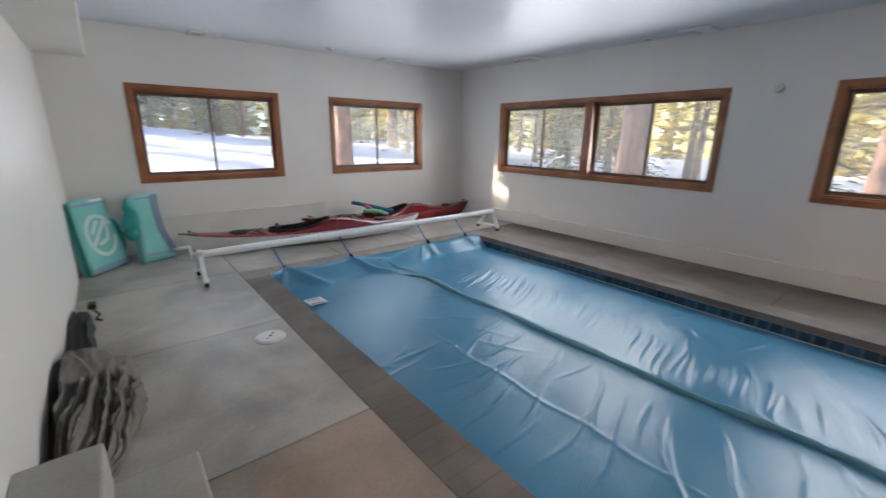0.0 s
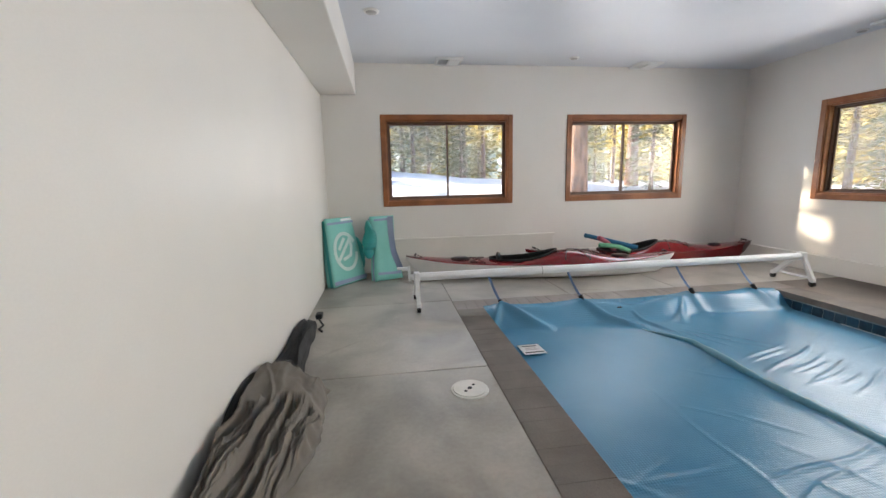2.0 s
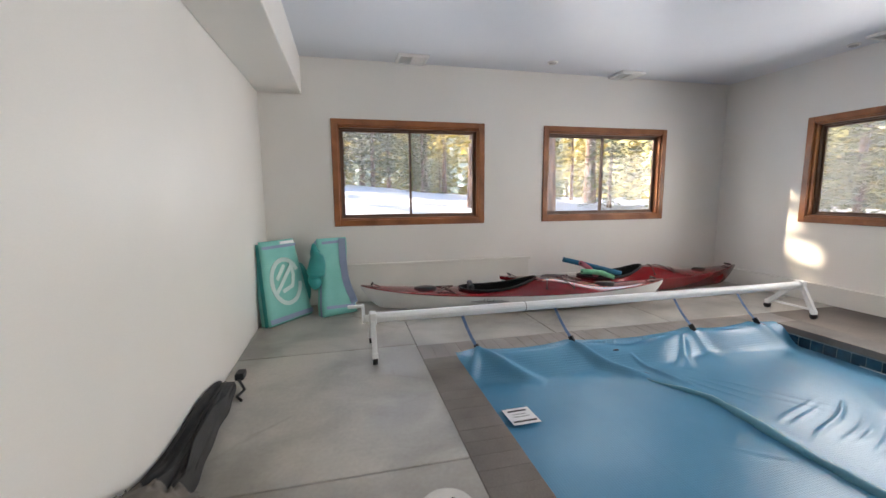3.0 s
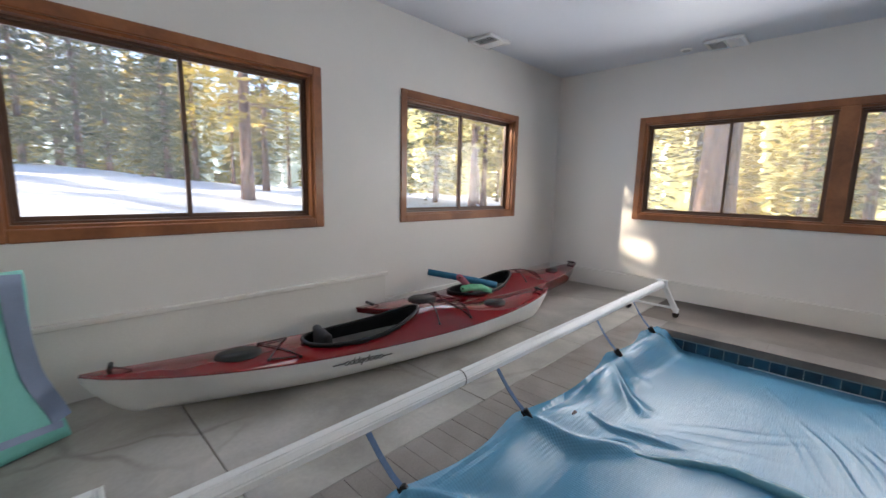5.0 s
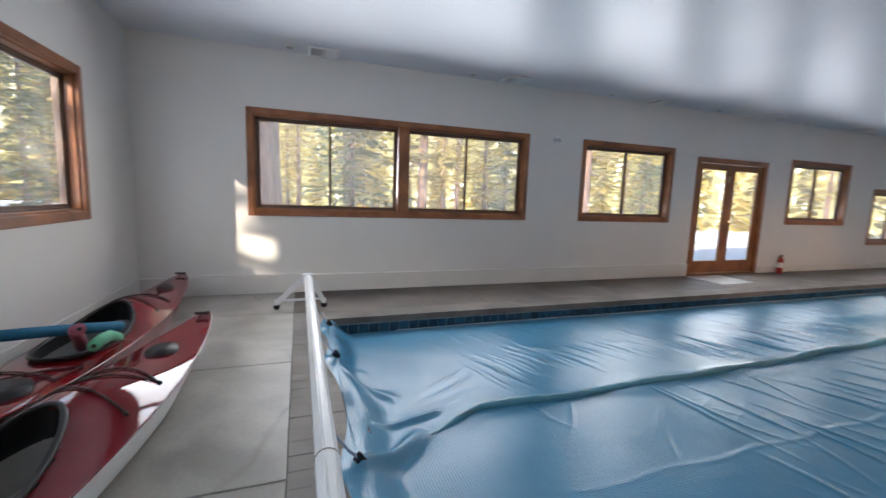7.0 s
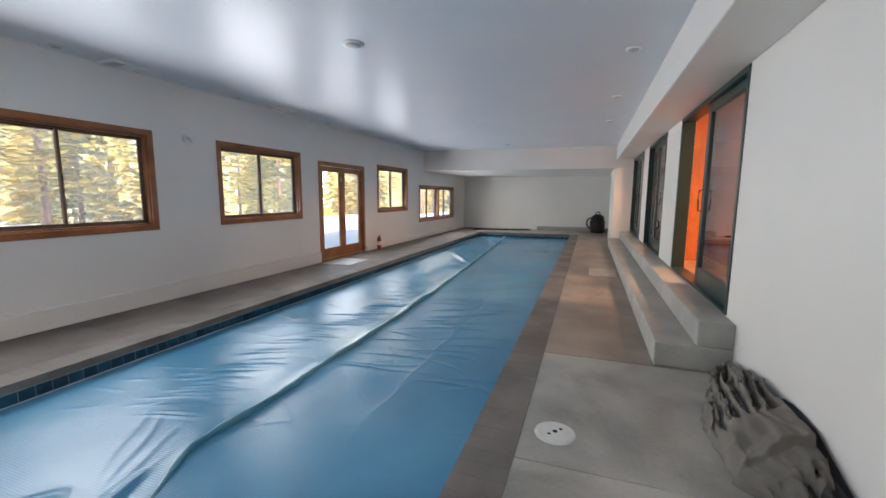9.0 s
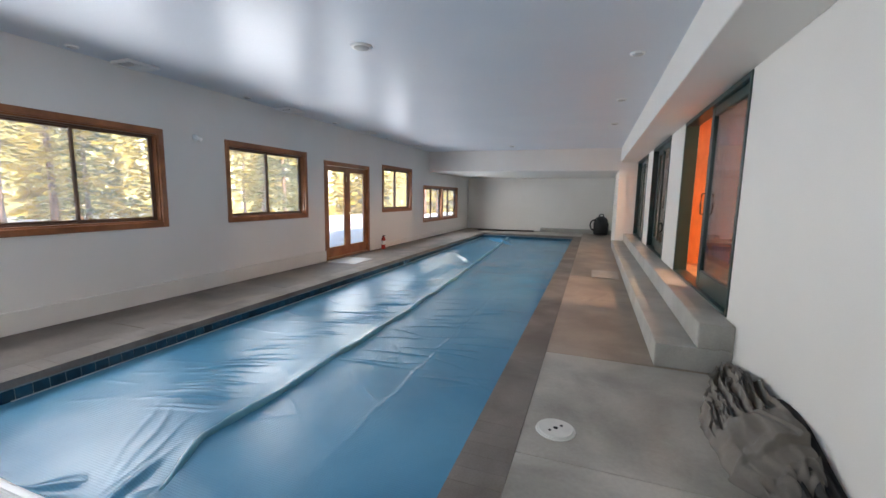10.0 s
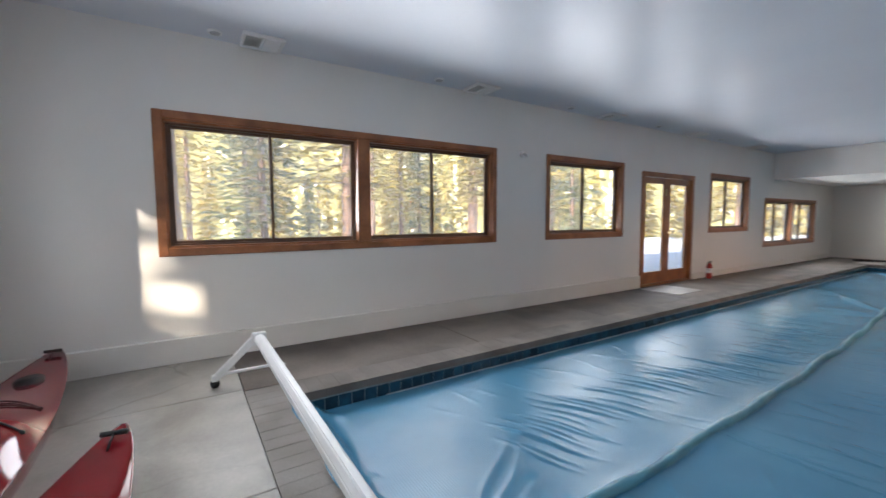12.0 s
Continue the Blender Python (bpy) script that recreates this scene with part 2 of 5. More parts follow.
def wall_with_holes(name, axis, at, thick, u0, u1, z0, z1, holes, label):
    """A wall in the plane axis = at, growing by thick; holes are (u0, u1, z0, z1)."""
    bm = bmesh.new()
    us = sorted({u0, u1, *[h[0] for h in holes], *[h[1] for h in holes]})
    for a, b in zip(us, us[1:]):
        cuts = sorted((h[2], h[3]) for h in holes if h[0] <= a + 1e-6 and h[1] >= b - 1e-6)
        z = z0
        for c0, c1 in cuts + [(z1, z1)]:
            if c0 > z + 1e-6:
                if axis == "x":
                    bm_box(bm, at, at + thick, a, b, z, c0)
                else:
                    bm_box(bm, a, b, at, at + thick, z, c0)
            z = max(z, c1)
    bmesh.ops.remove_doubles(bm, verts=bm.verts, dist=1e-5)
    return structure(part(name, bm, M_WALL), label, "wall")


# outer edges of the casings: along the wall, then heights
WIN_Z = (0.963, 2.243)
N_WINDOWS = [(0.485, 2.405), (3.241, 5.19)]
E_WINDOWS = [(2.03, 5.855, *WIN_Z, 4), (-0.844, 1.068, *WIN_Z, 2), (-5.837, -3.916, *WIN_Z, 2), (-10.432, -6.765, 0.53, 1.785, 4)]
E_DOOR = (-3.242, -1.39, 0.0, 2.14)
CAS = 0.075
W_DOORS = [(-0.72, 1.82), (-3.95, -1.87), (-7.15, -4.88)]
ZD0, ZD1 = 0.43, 2.50


def inner(a, b, z0, z1):
    return (a + CAS - 0.01, b - CAS + 0.01, z0 + CAS - 0.01, z1 - CAS + 0.01)


wall_with_holes("wall_north", "y", YN, T, XW - T, XE + T, -0.3, 3.1, [inner(a, b, *WIN_Z) for a, b in N_WINDOWS], "off-white painted wall with two wood-framed windows")
wall_with_holes("wall_east", "x", XE, T, YS, YN, -0.3, 3.1, [inner(*w[:4]) for w in E_WINDOWS] + [(E_DOOR[0] + 0.06, E_DOOR[1] - 0.06, 0.0, E_DOOR[3] - 0.06)], "long off-white painted wall with wood-framed windows")
wall_with_holes("wall_west", "x", XW, -T, YS, YN, -0.3, 3.1, [(a, b, ZD0, ZD1) for a, b in W_DOORS], "off-white painted wall with dark sliding doors")
structure(block("wall_south", XW - T, XE + T, YS - T, YS, -0.3, 3.1, M_WALL), "plain off-white painted end wall", "wall")
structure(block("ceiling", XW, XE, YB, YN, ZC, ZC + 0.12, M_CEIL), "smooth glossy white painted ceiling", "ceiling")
structure(block("ceiling_low", XW, XE, YS, YB, ZL, ZC + 0.12, M_WALL, bevel=0.012), "lowered white ceiling over the far end", "ceiling")
structure(block("soffit", XW, 0.175, YB, YN, 2.50, ZC, M_WALL, bevel=0.012), "boxed white soffit along the wall", "soffit")
structure(block("column", XW, 0.2, -9.4, -7.2, 0.0, ZL, M_WALL, bevel=0.012), "square white painted column", "column")

# deck slabs round the pool, with sawn joints between
def slab_field(name, x0, x1, y0, y1, xs, ys, parent, gap=0.006, material=None):
    xs, ys = [x0, *xs, x1], [y0, *ys, y1]
    for a, b in zip(xs, xs[1:]):
        for c, d in zip(ys, ys[1:]):
            bm = bmesh.new()
            bm_box(bm, a + gap / 2, b - gap / 2, c + gap / 2, d - gap / 2, -0.1, 0.0, 0.004, 1)
            part("slab", bm, material or M_CONC, parent)


floor = block("floor", XW - T, 1.19, YS, YN, -0.32, -0.012, M_JOINT)
structure(floor, "grey concrete pool deck with sawn joints", "floor")
for x0, x1, y0, y1 in ((1.19, XE, 5.33, YN), (5.2, XE, YS, 5.33), (1.19, 5.2, YS, -10.2)):
    block("floor_bed", x0, x1, y0, y1, -0.32, -0.012, M_JOINT, floor)
# slabs along the sliding doors, with the warm door light painted in
slab_field("slab", XW, 1.19, YS, 2.10, [], [-9.2, -7.4, -5.6, -3.8, -2.0, -0.2], floor, 0.006, M_CONC_DOORLIT)
slab_field("slab", XW, 1.19, 2.10, YN, [], [3.73, 5.38], floor)
block("joint_filler", 1.180, 1.1945, POOL[2] - 0.3, POOL[3] + 0.3, -0.02, -0.0012, M_BED, floor)
slab_field("slab", 1.19, XE, 5.33, YN, [2.56, 3.9, 5.24], [], floor)
slab_field("slab", 5.2, XE, YS, 5.33, [], [-9.5, -7.4, -5.3, -3.2, -1.1, 1.0, 3.1], floor, 0.006, M_CONC_BROWN_SHADED)
slab_field("slab", 1.19, 5.2, YS, -10.2, [3.1], [], floor)

# pool basin
px0, px1, py0, py1 = POOL
pool = new("pool")
structure(pool, "long narrow indoor lap pool with blue tile band", "pool")
block("basin_wall", px0 - 0.1, px0, py0 - 0.1, py1 + 0.1, -1.3, -0.07, M_SHELL, pool)
block("basin_wall", px1, px1 + 0.1, py0 - 0.1, py1 + 0.1, -1.3, -0.07, M_SHELL, pool)
block("basin_wall", px0, px1, py0 - 0.1, py0, -1.3, -0.07, M_SHELL, pool)
block("basin_wall", px0, px1, py1, py1 + 0.1, -1.3, -0.07, M_SHELL, pool)
block("basin_floor", px0 - 0.1, px1 + 0.1, py0 - 0.1, py1 + 0.1, -1.4, -1.3, M_SHELL, pool)

# ---- windows and doors ----
M_LATCH = mat("dark_latch", (0.05, 0.045, 0.04), 0.35, metal=0.6)
M_BRASS = mat("brass", (0.55, 0.42, 0.22), 0.3, metal=1.0)


def place(m, ob):
    ob.matrix_basis = m
    return ob


def frame_rails(name, x0, x1, z0, z1, w, y0, y1, material, parent, label="", bevel=0.004):
    """Four mitre-like rails in the local xz plane, from depth y0 to y1: two full uprights and two rails between."""
    for a, b, c, d in ((x0, x0 + w, z0, z1), (x1 - w, x1, z0, z1), (x0 + w, x1 - w, z1 - w, z1), (x0 + w, x1 - w, z0, z0 + w)):
        block(name, a, b, y0, y1, c, d, material, parent, label, bevel, 1)


def window(name, m, width, z0, z1, lights, label, glass=M_GLASS):
    """A wood-cased slider. Local x runs along the wall, y points out of the room, the wall's face is y = 0."""
    w = place(m, thing(name, label, "window", kind="structure"))
    h0, h1 = z0, z1
    frame_rails("casing", 0, width, h0, h1, CAS, -0.018, 0.012, M_WOOD, w, "stained cedar casing", 0.006)
    frame_rails("jamb", CAS - 0.012, width - CAS + 0.012, h0 + CAS - 0.012, h1 - CAS + 0.012, 0.03, 0.0125, 0.155, M_WOOD, w, "deep cedar jamb", 0.003)
    units = lights // 2
    a0, a1 = CAS + 0.018, width - CAS - 0.018
    spans = [(a0, a1)]
    if units == 2:
        mid = width / 2
        block("mullion", mid - 0.075, mid + 0.075, -0.0165, 0.15, h0 + CAS, h1 - CAS, M_WOOD, w, "broad cedar mullion", 0.006, 1)
        spans = [(a0, mid - 0.075), (mid + 0.075, a1)]
    b0, b1 = h0 + CAS + 0.018, h1 - CAS - 0.018
    for s0, s1 in spans:
        frame_rails("outer_track", s0, s1, b0, b1, 0.016, 0.075, 0.145, M_SASH, w, "brown metal track", 0.002)
        c = (s0 + s1) / 2
        for k, (p0, p1) in enumerate(((s0 + 0.016, c + 0.015), (c - 0.015, s1 - 0.016))):
            yy = 0.115 if k == 0 else 0.085
            sash = block("sash", p0, p0 + 0.026, yy, yy + 0.024, b0 + 0.016, b1 - 0.016, M_SASH, w, "slim brown sash", 0.002, 1)
            block("stile", p1 - 0.026, p1, yy, yy + 0.024, b0 + 0.016, b1 - 0.016, M_SASH, sash, "", 0.002, 1)
            for c0, c1 in ((b0 + 0.016, b0 + 0.042), (b1 - 0.042, b1 - 0.016)):
                block("rail", p0 + 0.026, p1 - 0.026, yy, yy + 0.024, c0, c1, M_SASH, sash, "", 0.002, 1)
            pane = block("pane", p0 + 0.026, p1 - 0.026, yy + 0.010, yy + 0.014, b0 + 0.042, b1 - 0.042, glass, w)
            pane.visible_shadow = False
            if k == 1:
                block("latch", p0 + 0.004, p0 + 0.022, yy - 0.014, yy, (b0 + b1) / 2 - 0.04, (b0 + b1) / 2 + 0.04, M_LATCH, w, "small dark latch", 0.004, 1)
    return w


for i, (a, b) in enumerate(N_WINDOWS):
    window("window_%d" % (i + 1), pose(a, YN, 0), b - a, *WIN_Z, 2, "two-light sliding window in a cedar casing", M_GLASS_N)
    window_light("window_sky", ((a + b) / 2, YN + 0.04, 1.6), (0, -1, -0.10), 1.6, 1.0, LAMP_N)
for i, (a, b, z0, z1, n) in enumerate(E_WINDOWS):
    window("window_%d" % (i + 3), pose(XE, b, 0, 0, 0, -90), b - a, z0, z1, n, "%s-light sliding window in a cedar casing" % ("four" if n == 4 else "two"))
    window_light("window_sky", (XE + 0.04, (a + b) / 2, (z0 + z1) / 2), (-1, 0, -0.10), b - a - 0.3, 1.0, LAMP_E * (b - a) / 1.9, (1.0, 0.965, 0.90), 146)

# pair of glazed doors to the garden
dw = E_DOOR[1] - E_DOOR[0]
door = place(pose(XE, E_DOOR[1], 0, 0, 0, -90), thing("door_1", "pair of closed glazed cedar garden doors", "door", kind="structure"))
block("frame_post", 0, 0.09, -0.015, 0.15, 0.0, 2.14, M_WOOD, door, "", 0.005, 1)
block("frame_post", dw - 0.09, dw, -0.015, 0.15, 0.0, 2.14, M_WOOD, door, "", 0.005, 1)
block("frame_head", 0.09, dw - 0.09, -0.015, 0.15, 2.05, 2.14, M_WOOD, door, "", 0.005, 1)
block("threshold", 0.09, dw - 0.09, -0.01, 0.15, 0.0, 0.03, M_WOOD, door, "", 0.005, 1)
for p0, p1 in ((0.09, dw / 2), (dw / 2, dw - 0.09)):
    leaf = block("leaf_stile", p0 + 0.002, p0 + 0.11, 0.03, 0.075, 0.035, 2.045, M_WOOD, door, "", 0.005, 1)
    block("leaf_stile", p1 - 0.11, p1 - 0.002, 0.03, 0.075, 0.035, 2.045, M_WOOD, door, "", 0.005, 1)
    block("leaf_rail", p0 + 0.11, p1 - 0.11, 0.03, 0.075, 1.935, 2.045, M_WOOD, door, "", 0.005, 1)
    block("leaf_rail", p0 + 0.11, p1 - 0.11, 0.03, 0.075, 0.035, 0.26, M_WOOD, door, "", 0.005, 1)
    pane = block("pane", p0 + 0.11, p1 - 0.11, 0.05, 0.055, 0.26, 1.935, M_GLASS, door)
    pane.visible_shadow = False
bm = bmesh.new()
bm_cyl(bm, (dw / 2 + 0.055, 0.03, 1.0), (dw / 2 + 0.055, -0.03, 1.0), 0.014)
bmesh.ops.create_uvsphere(bm, u_segments=14, v_segments=8, radius=0.03, matrix=Matrix.Translation((dw / 2 + 0.055, -0.045, 1.0)))
part("door_knob", bm, M_BRASS, door, "round brass knob", True)
block("bolt_plate", dw / 2 - 0.07, dw / 2 - 0.035, 0.02, 0.03, 1.72, 1.84, M_BRASS, door, "pale surface bolt", 0.003, 1)
window_light("window_sky", (XE + 0.003, (E_DOOR[0] + E_DOOR[1]) / 2, 1.15), (-1, 0, -0.05), 1.4, 1.6, LAMP_E * 0.9, (1.0, 0.965, 0.90), 154)

# dark green sliding doors to the house
def sliding_door(name, a, b, open_to, label, inner_m=None):
    """Local x runs from b towards a (southwards); y points into the house."""
    n = b - a
    d = place(Matrix(((0, -1, 0, XW), (-1, 0, 0, b), (0, 0, 1, 0), (0, 0, 0, 1))), thing(name, label, "door", kind="structure"))
    for x0, x1, c0, c1, nm in ((0, 0.05, ZD0, ZD1, "jamb"), (n - 0.05, n, ZD0, ZD1, "jamb"), (0.05, n - 0.05, ZD1 - 0.05, ZD1, "head"), (0.05, n - 0.05, ZD0, ZD0 + 0.025, "track")):
        block(nm, x0, x1, -0.012, 0.15, c0, c1, M_GREEN, d, "", 0.004, 1)
    half = n / 2
    panels = [(0.05, half + 0.06, 0.03)]
    panels.append((0.05 + open_to * (half - 0.05), half + 0.06 + open_to * (half - 0.05) - (0.06 * open_to), 0.09))
    for p0, p1, yy in panels:
        pm = inner_m if inner_m and yy > 0.05 else M_GREEN
        leaf = block("stile", p0, p0 + 0.11, yy, yy + 0.045, ZD0 + 0.027, ZD1 - 0.052, pm, d, "", 0.006, 1)
        block("stile", p1 - 0.11, p1, yy, yy + 0.045, ZD0 + 0.027, ZD1 - 0.052, pm, d, "", 0.006, 1)
        block("rail", p0 + 0.11, p1 - 0.11, yy, yy + 0.045, ZD1 - 0.15, ZD1 - 0.052, pm, d, "", 0.006, 1)
        block("rail", p0 + 0.11, p1 - 0.11, yy, yy + 0.045, ZD0 + 0.027, ZD0 + 0.22, pm, d, "", 0.006, 1)
        block("pane", p0 + 0.11, p1 - 0.11, yy + 0.02, yy + 0.025, ZD0 + 0.22, ZD1 - 0.15, M_DGLASS, d)
        bm = bmesh.new()
        xx = p1 - 0.042
        bm_tube(bm, [(xx, yy, 1.28), (xx, yy - 0.035, 1.29), (xx, yy - 0.04, 1.40), (xx, yy - 0.035, 1.51), (xx, yy, 1.52)], 0.009)
        part("pull_handle", bm, M_LATCH, d, "black bow pull handle", True)
    return d


sliding_door("door_2", *W_DOORS[0], 0.0, "dark green sliding glass door standing open", M_WOOD)
sliding_door("door_3", *W_DOORS[1], 1.0, "closed dark green sliding glass door")
sliding_door("door_4", *W_DOORS[2], 1.0, "closed dark green sliding glass door")

# two steps along the house wall
st = structure(block("step_lower", XW, 0.275, -7.2, 2.08, 0.0, 0.21, M_STEP, bevel=0.012), "grey concrete lower step", "step")
st = structure(block("step_upper", XW, -0.035, -7.2, 2.08, 0.21, 0.425, M_STEP, bevel=0.012), "grey concrete upper step", "step")

# painted curb at the foot of the walls
structure(block("baseboard_east", XE - 0.05, XE, -1.36, YN - 0.03, 0.0, 0.225, M_BASE, bevel=0.006), "painted curb along the wall", "baseboard")
structure(block("baseboard_east_far", XE - 0.035, XE, YS, -3.28, 0.0, 0.12, M_BASE, bevel=0.006), "painted curb along the wall", "baseboard")
structure(block("panel_north", 0.55, 3.05, YN - 0.022, YN, 0.0, 0.455, M_BASE, bevel=0.004), "shallow painted panel on the wall", "panel")
structure(block("trim_north", 0.53, 3.07, YN - 0.042, YN, 0.455, 0.49, M_BASE, bevel=0.006), "painted cap along the wall panel", "trim")
structure(block("baseboard_north_low", 3.05, XE - 0.035, YN - 0.022, YN, 0.0, 0.225, M_BASE, bevel=0.006), "painted curb along the wall", "baseboard")
structure(block("ledge_far", XW, 2.9, YS, YS + 0.35, 0.0, 0.16, M_STEP, bevel=0.01), "low concrete ledge at the end wall", "ledge")

# ---- the room behind the sliding doors ----
M_ORANGE = mat("orange_wood", (0.44, 0.125, 0.026), 0.35, (0.62, 0.21, 0.05), 2.2, detail=8, fine=0.12, fine_scale=30, stretch=(1, 1, 0.25), coat=0.2)
M_CARPET = mat("tan_floor", (0.40, 0.22, 0.11), 0.7, (0.52, 0.30, 0.16), 3, fine=0.1)
XI = -4.2
structure(block("floor_inside", XI, XW - T, YS, YN, 0.2, 0.42, M_CARPET), "warm tan floor of the inner room", "floor")
structure(block("ceiling_inside", XI, XW - T, YS, YN, 2.75, 2.9, M_WALL), "ceiling of the inner room", "ceiling")
structure(block("wall_inside_west", XI - 0.1, XI, YS, YN, 0.2, 2.9, M_ORANGE), "orange wood wall of the inner room", "wall")
structure(block("wall_inside_north", XI, XW - T, 3.2, 3.3, 0.42, 2.75, M_ORANGE), "orange wood wall of the inner room", "wall")
structure(block("wall_inside_south", XI, XW - T, -1.75, -1.65, 0.42, 2.75, M_ORANGE), "orange wood wall of the inner room", "wall")
structure(block("wall_inside_far", XI, XW - T, YS, YS + 0.1, 0.42, 2.75, M_WALL), "wall of the inner room", "wall")
M_LAMP = bpy.data.materials.new("lit_diffuser")
M_LAMP.use_nodes = True
lb = M_LAMP.node_tree.nodes["Principled BSDF"]
lb.inputs["Emission Color"].default_value, lb.inputs["Emission Strength"].default_value = (1.0, 0.62, 0.30, 1), 3.0
lamp_in = thing("ceiling_light", "warm lit ceiling light of the inner room", "light", (-2.2, 0.95, 2.75))
block("housing", -0.3, 0.3, -0.3, 0.3, -0.03, 0.0, M_WALL, lamp_in, "", 0.005, 1)
block("diffuser", -0.27, 0.27, -0.27, 0.27, -0.06, -0.0305, M_LAMP, lamp_in, "glowing diffuser", 0.01, 2)
window_light("room_lamp", (-2.2, 0.95, 2.66), (0.5, 0, -1.0), 0.2, 0.2, LAMP_IN, (1.0, 0.62, 0.36), 175)
for y in (-2.9, -6.0):
    copy_thing(lamp_in, pose(-2.2, y, 2.75))
    window_light("room_lamp", (-2.2, y, 2.66), (0.5, 0, -1.0), 0.2, 0.2, LAMP_IN, (1.0, 0.62, 0.36), 175)

# ---- pool cover ----
def cover_mat():
    m = mat("blue_bubble_cover", (0.056, 0.208, 0.345), 0.21, (0.104, 0.288, 0.440), 0.6, fine=0.03)
    nt = m.node_tree
    b = nt.nodes["Principled BSDF"]
    b.inputs["Specular IOR Level"].default_value = 0.46
    geo = nt.nodes.new("ShaderNodeNewGeometry")
    vor = nt.nodes.new("ShaderNodeTexVoronoi")
    vor.inputs["Scale"].default_value, vor.inputs["Randomness"].default_value = 62, 0.0
    nt.links.new(geo.outputs["Position"], vor.inputs["Vector"])
    bp = nt.nodes.new("ShaderNodeBump")
    bp.inputs["Strength"].default_value, bp.inputs["Distance"].default_value = 0.32, 0.006
    bp.invert = True
    nt.links.new(vor.outputs["Distance"], bp.inputs["Height"])
    nz = nt.nodes.new("ShaderNodeTexNoise")
    nz.inputs["Scale"].default_value, nz.inputs["Detail"].default_value = 7, 4
    nt.links.new(geo.outputs["Position"], nz.inputs["Vector"])
    b2 = nt.nodes.new("ShaderNodeBump")
    b2.inputs["Strength"].default_value, b2.inputs["Distance"].default_value = 0.16, 0.012
    nt.links.new(nz.outputs["Fac"], b2.inputs["Height"])
    nt.links.new(bp.outputs[0], b2.inputs["Normal"])
    nt.links.new(b2.outputs[0], b.inputs["Normal"])
    return m


M_COVER = cover_mat()
ZW = -0.165
CLIPS = [(1.655, 5.05), (2.54, 5.03), (3.84, 5.03), (4.62, 5.03)]
# crests of the sheet that run from a clip out over the water: start, end, height, width
CRESTS = [(1.655, 5.03, 2.13, 4.70, 0.07, 0.045), (2.54, 5.01, 3.03, 4.55, 0.07, 0.042), (3.05, 4.90, 3.22, 4.35, 0.025, 0.025), (3.70, 4.98, 3.42, 4.62, 0.035, 0.04),
          (3.84, 5.01, 3.95, 4.78, 0.02, 0.05), (4.62, 5.01, 4.84, 4.78, 0.03, 0.06), (1.655, 5.03, 1.49, 4.75, 0.04, 0.04)]


def seam_x(y):
    s = max(0.0, 1.5 - y)
    return 3.14 + 0.045 * s + 0.002 * s * s + 0.012 * math.sin(y * 1.3) - 0.45 * max(0.0, y - 4.15)


def smooth(f):
    f = min(1.0, max(0.0, f))
    return f * f * (3 - 2 * f)


def cover_height(x, y, ridges):
    z = ZW + 0.0025 * math.sin(3.1 * x + 1.7 * y) + 0.0015 * math.sin(5.3 * y - 2 * x)
    for cx, cy, dx, dy, length, amp, wid, bend in ridges:
        if abs(y - cy) > length + 0.2:
            continue
        ux, uy = x - cx, y - cy
        s = ux * dx + uy * dy
        if abs(s) < length:
            t = -ux * dy + uy * dx + bend * s * s + 0.012 * math.sin(s * 9 + cx * 7)
            if abs(t) < 3 * wid:
                z += amp * math.exp(-(t / wid) ** 2) * (0.5 + 0.5 * math.cos(math.pi * s / length))
    d = abs(x - seam_x(y))
    fade = smooth((4.7 - y) / 0.5)
    z += fade * (0.012 * math.exp(-(d / 0.10) ** 2) + 0.006 * math.exp(-(d / 0.25) ** 2))
    # the near end hangs from the straps of the reel over the edge of the basin
    if y > 4.3:
        edge = 0.165 + 0.02 * max(math.exp(-((x - cx) / 0.10) ** 2) for cx, cy in CLIPS) - 0.05 * math.exp(-((x - 3.12) / 0.24) ** 2)
        drop = 4.72 + 0.10 * noise.noise(Vector((x * 1.4, 3.0, 1.0))) + 0.07 * smooth((x - 3.3) / 0.5)
        z += edge * smooth((y - drop) / (5.03 - drop)) ** 1.25
        for ax, ay, bx, by, amp, wid in CRESTS:
            ux, uy = bx - ax, by - ay
            ln2 = ux * ux + uy * uy
            f = ((x - ax) * ux + (y - ay) * uy) / ln2
            if -0.1 < f < 1.1:
                f = min(1.0, max(0.0, f))
                dist = math.hypot(x - ax - f * ux, y - ay - f * uy)
                z += amp * math.sin(math.pi * min(1.0, 0.12 + 0.88 * f)) ** 0.8 * math.exp(-(dist / (wid * (0.7 + 0.9 * f))) ** 2)
    z += 0.0025 * noise.noise(Vector((x * 3.0, y * 2.2, 7.0)))
    return z


rr = random.Random(4)
ridges = []


def crease(cx, cy, ang, length, amp, wid, bend=0.0):
    ridges.append((cx, cy, math.cos(ang), math.sin(ang), length, amp, wid, bend))


# scattered short creases
for _ in range(70):
    crease(rr.uniform(1.55, 4.85), rr.uniform(-9.5, 3.9), rr.choice((0.0, 0.2, -0.3, 0.55, -0.7)) + rr.gauss(0, 0.15), rr.uniform(0.15, 0.5), rr.uniform(0.002, 0.005), rr.uniform(0.014, 0.020), rr.gauss(0, 0.15))
# close ripples between the seam and the far edge
for i in range(105):
    crease(3.72 + 0.18 * math.sin(0.09 * i) + rr.uniform(-0.15, 0.15), 3.9 - 0.066 * i + rr.gauss(0, 0.008), 0.33 + 0.08 * math.sin(0.11 * i) + rr.gauss(0, 0.05), rr.uniform(0.25, 0.55), rr.uniform(0.007, 0.012), rr.uniform(0.013, 0.016), rr.gauss(0, 0.06))
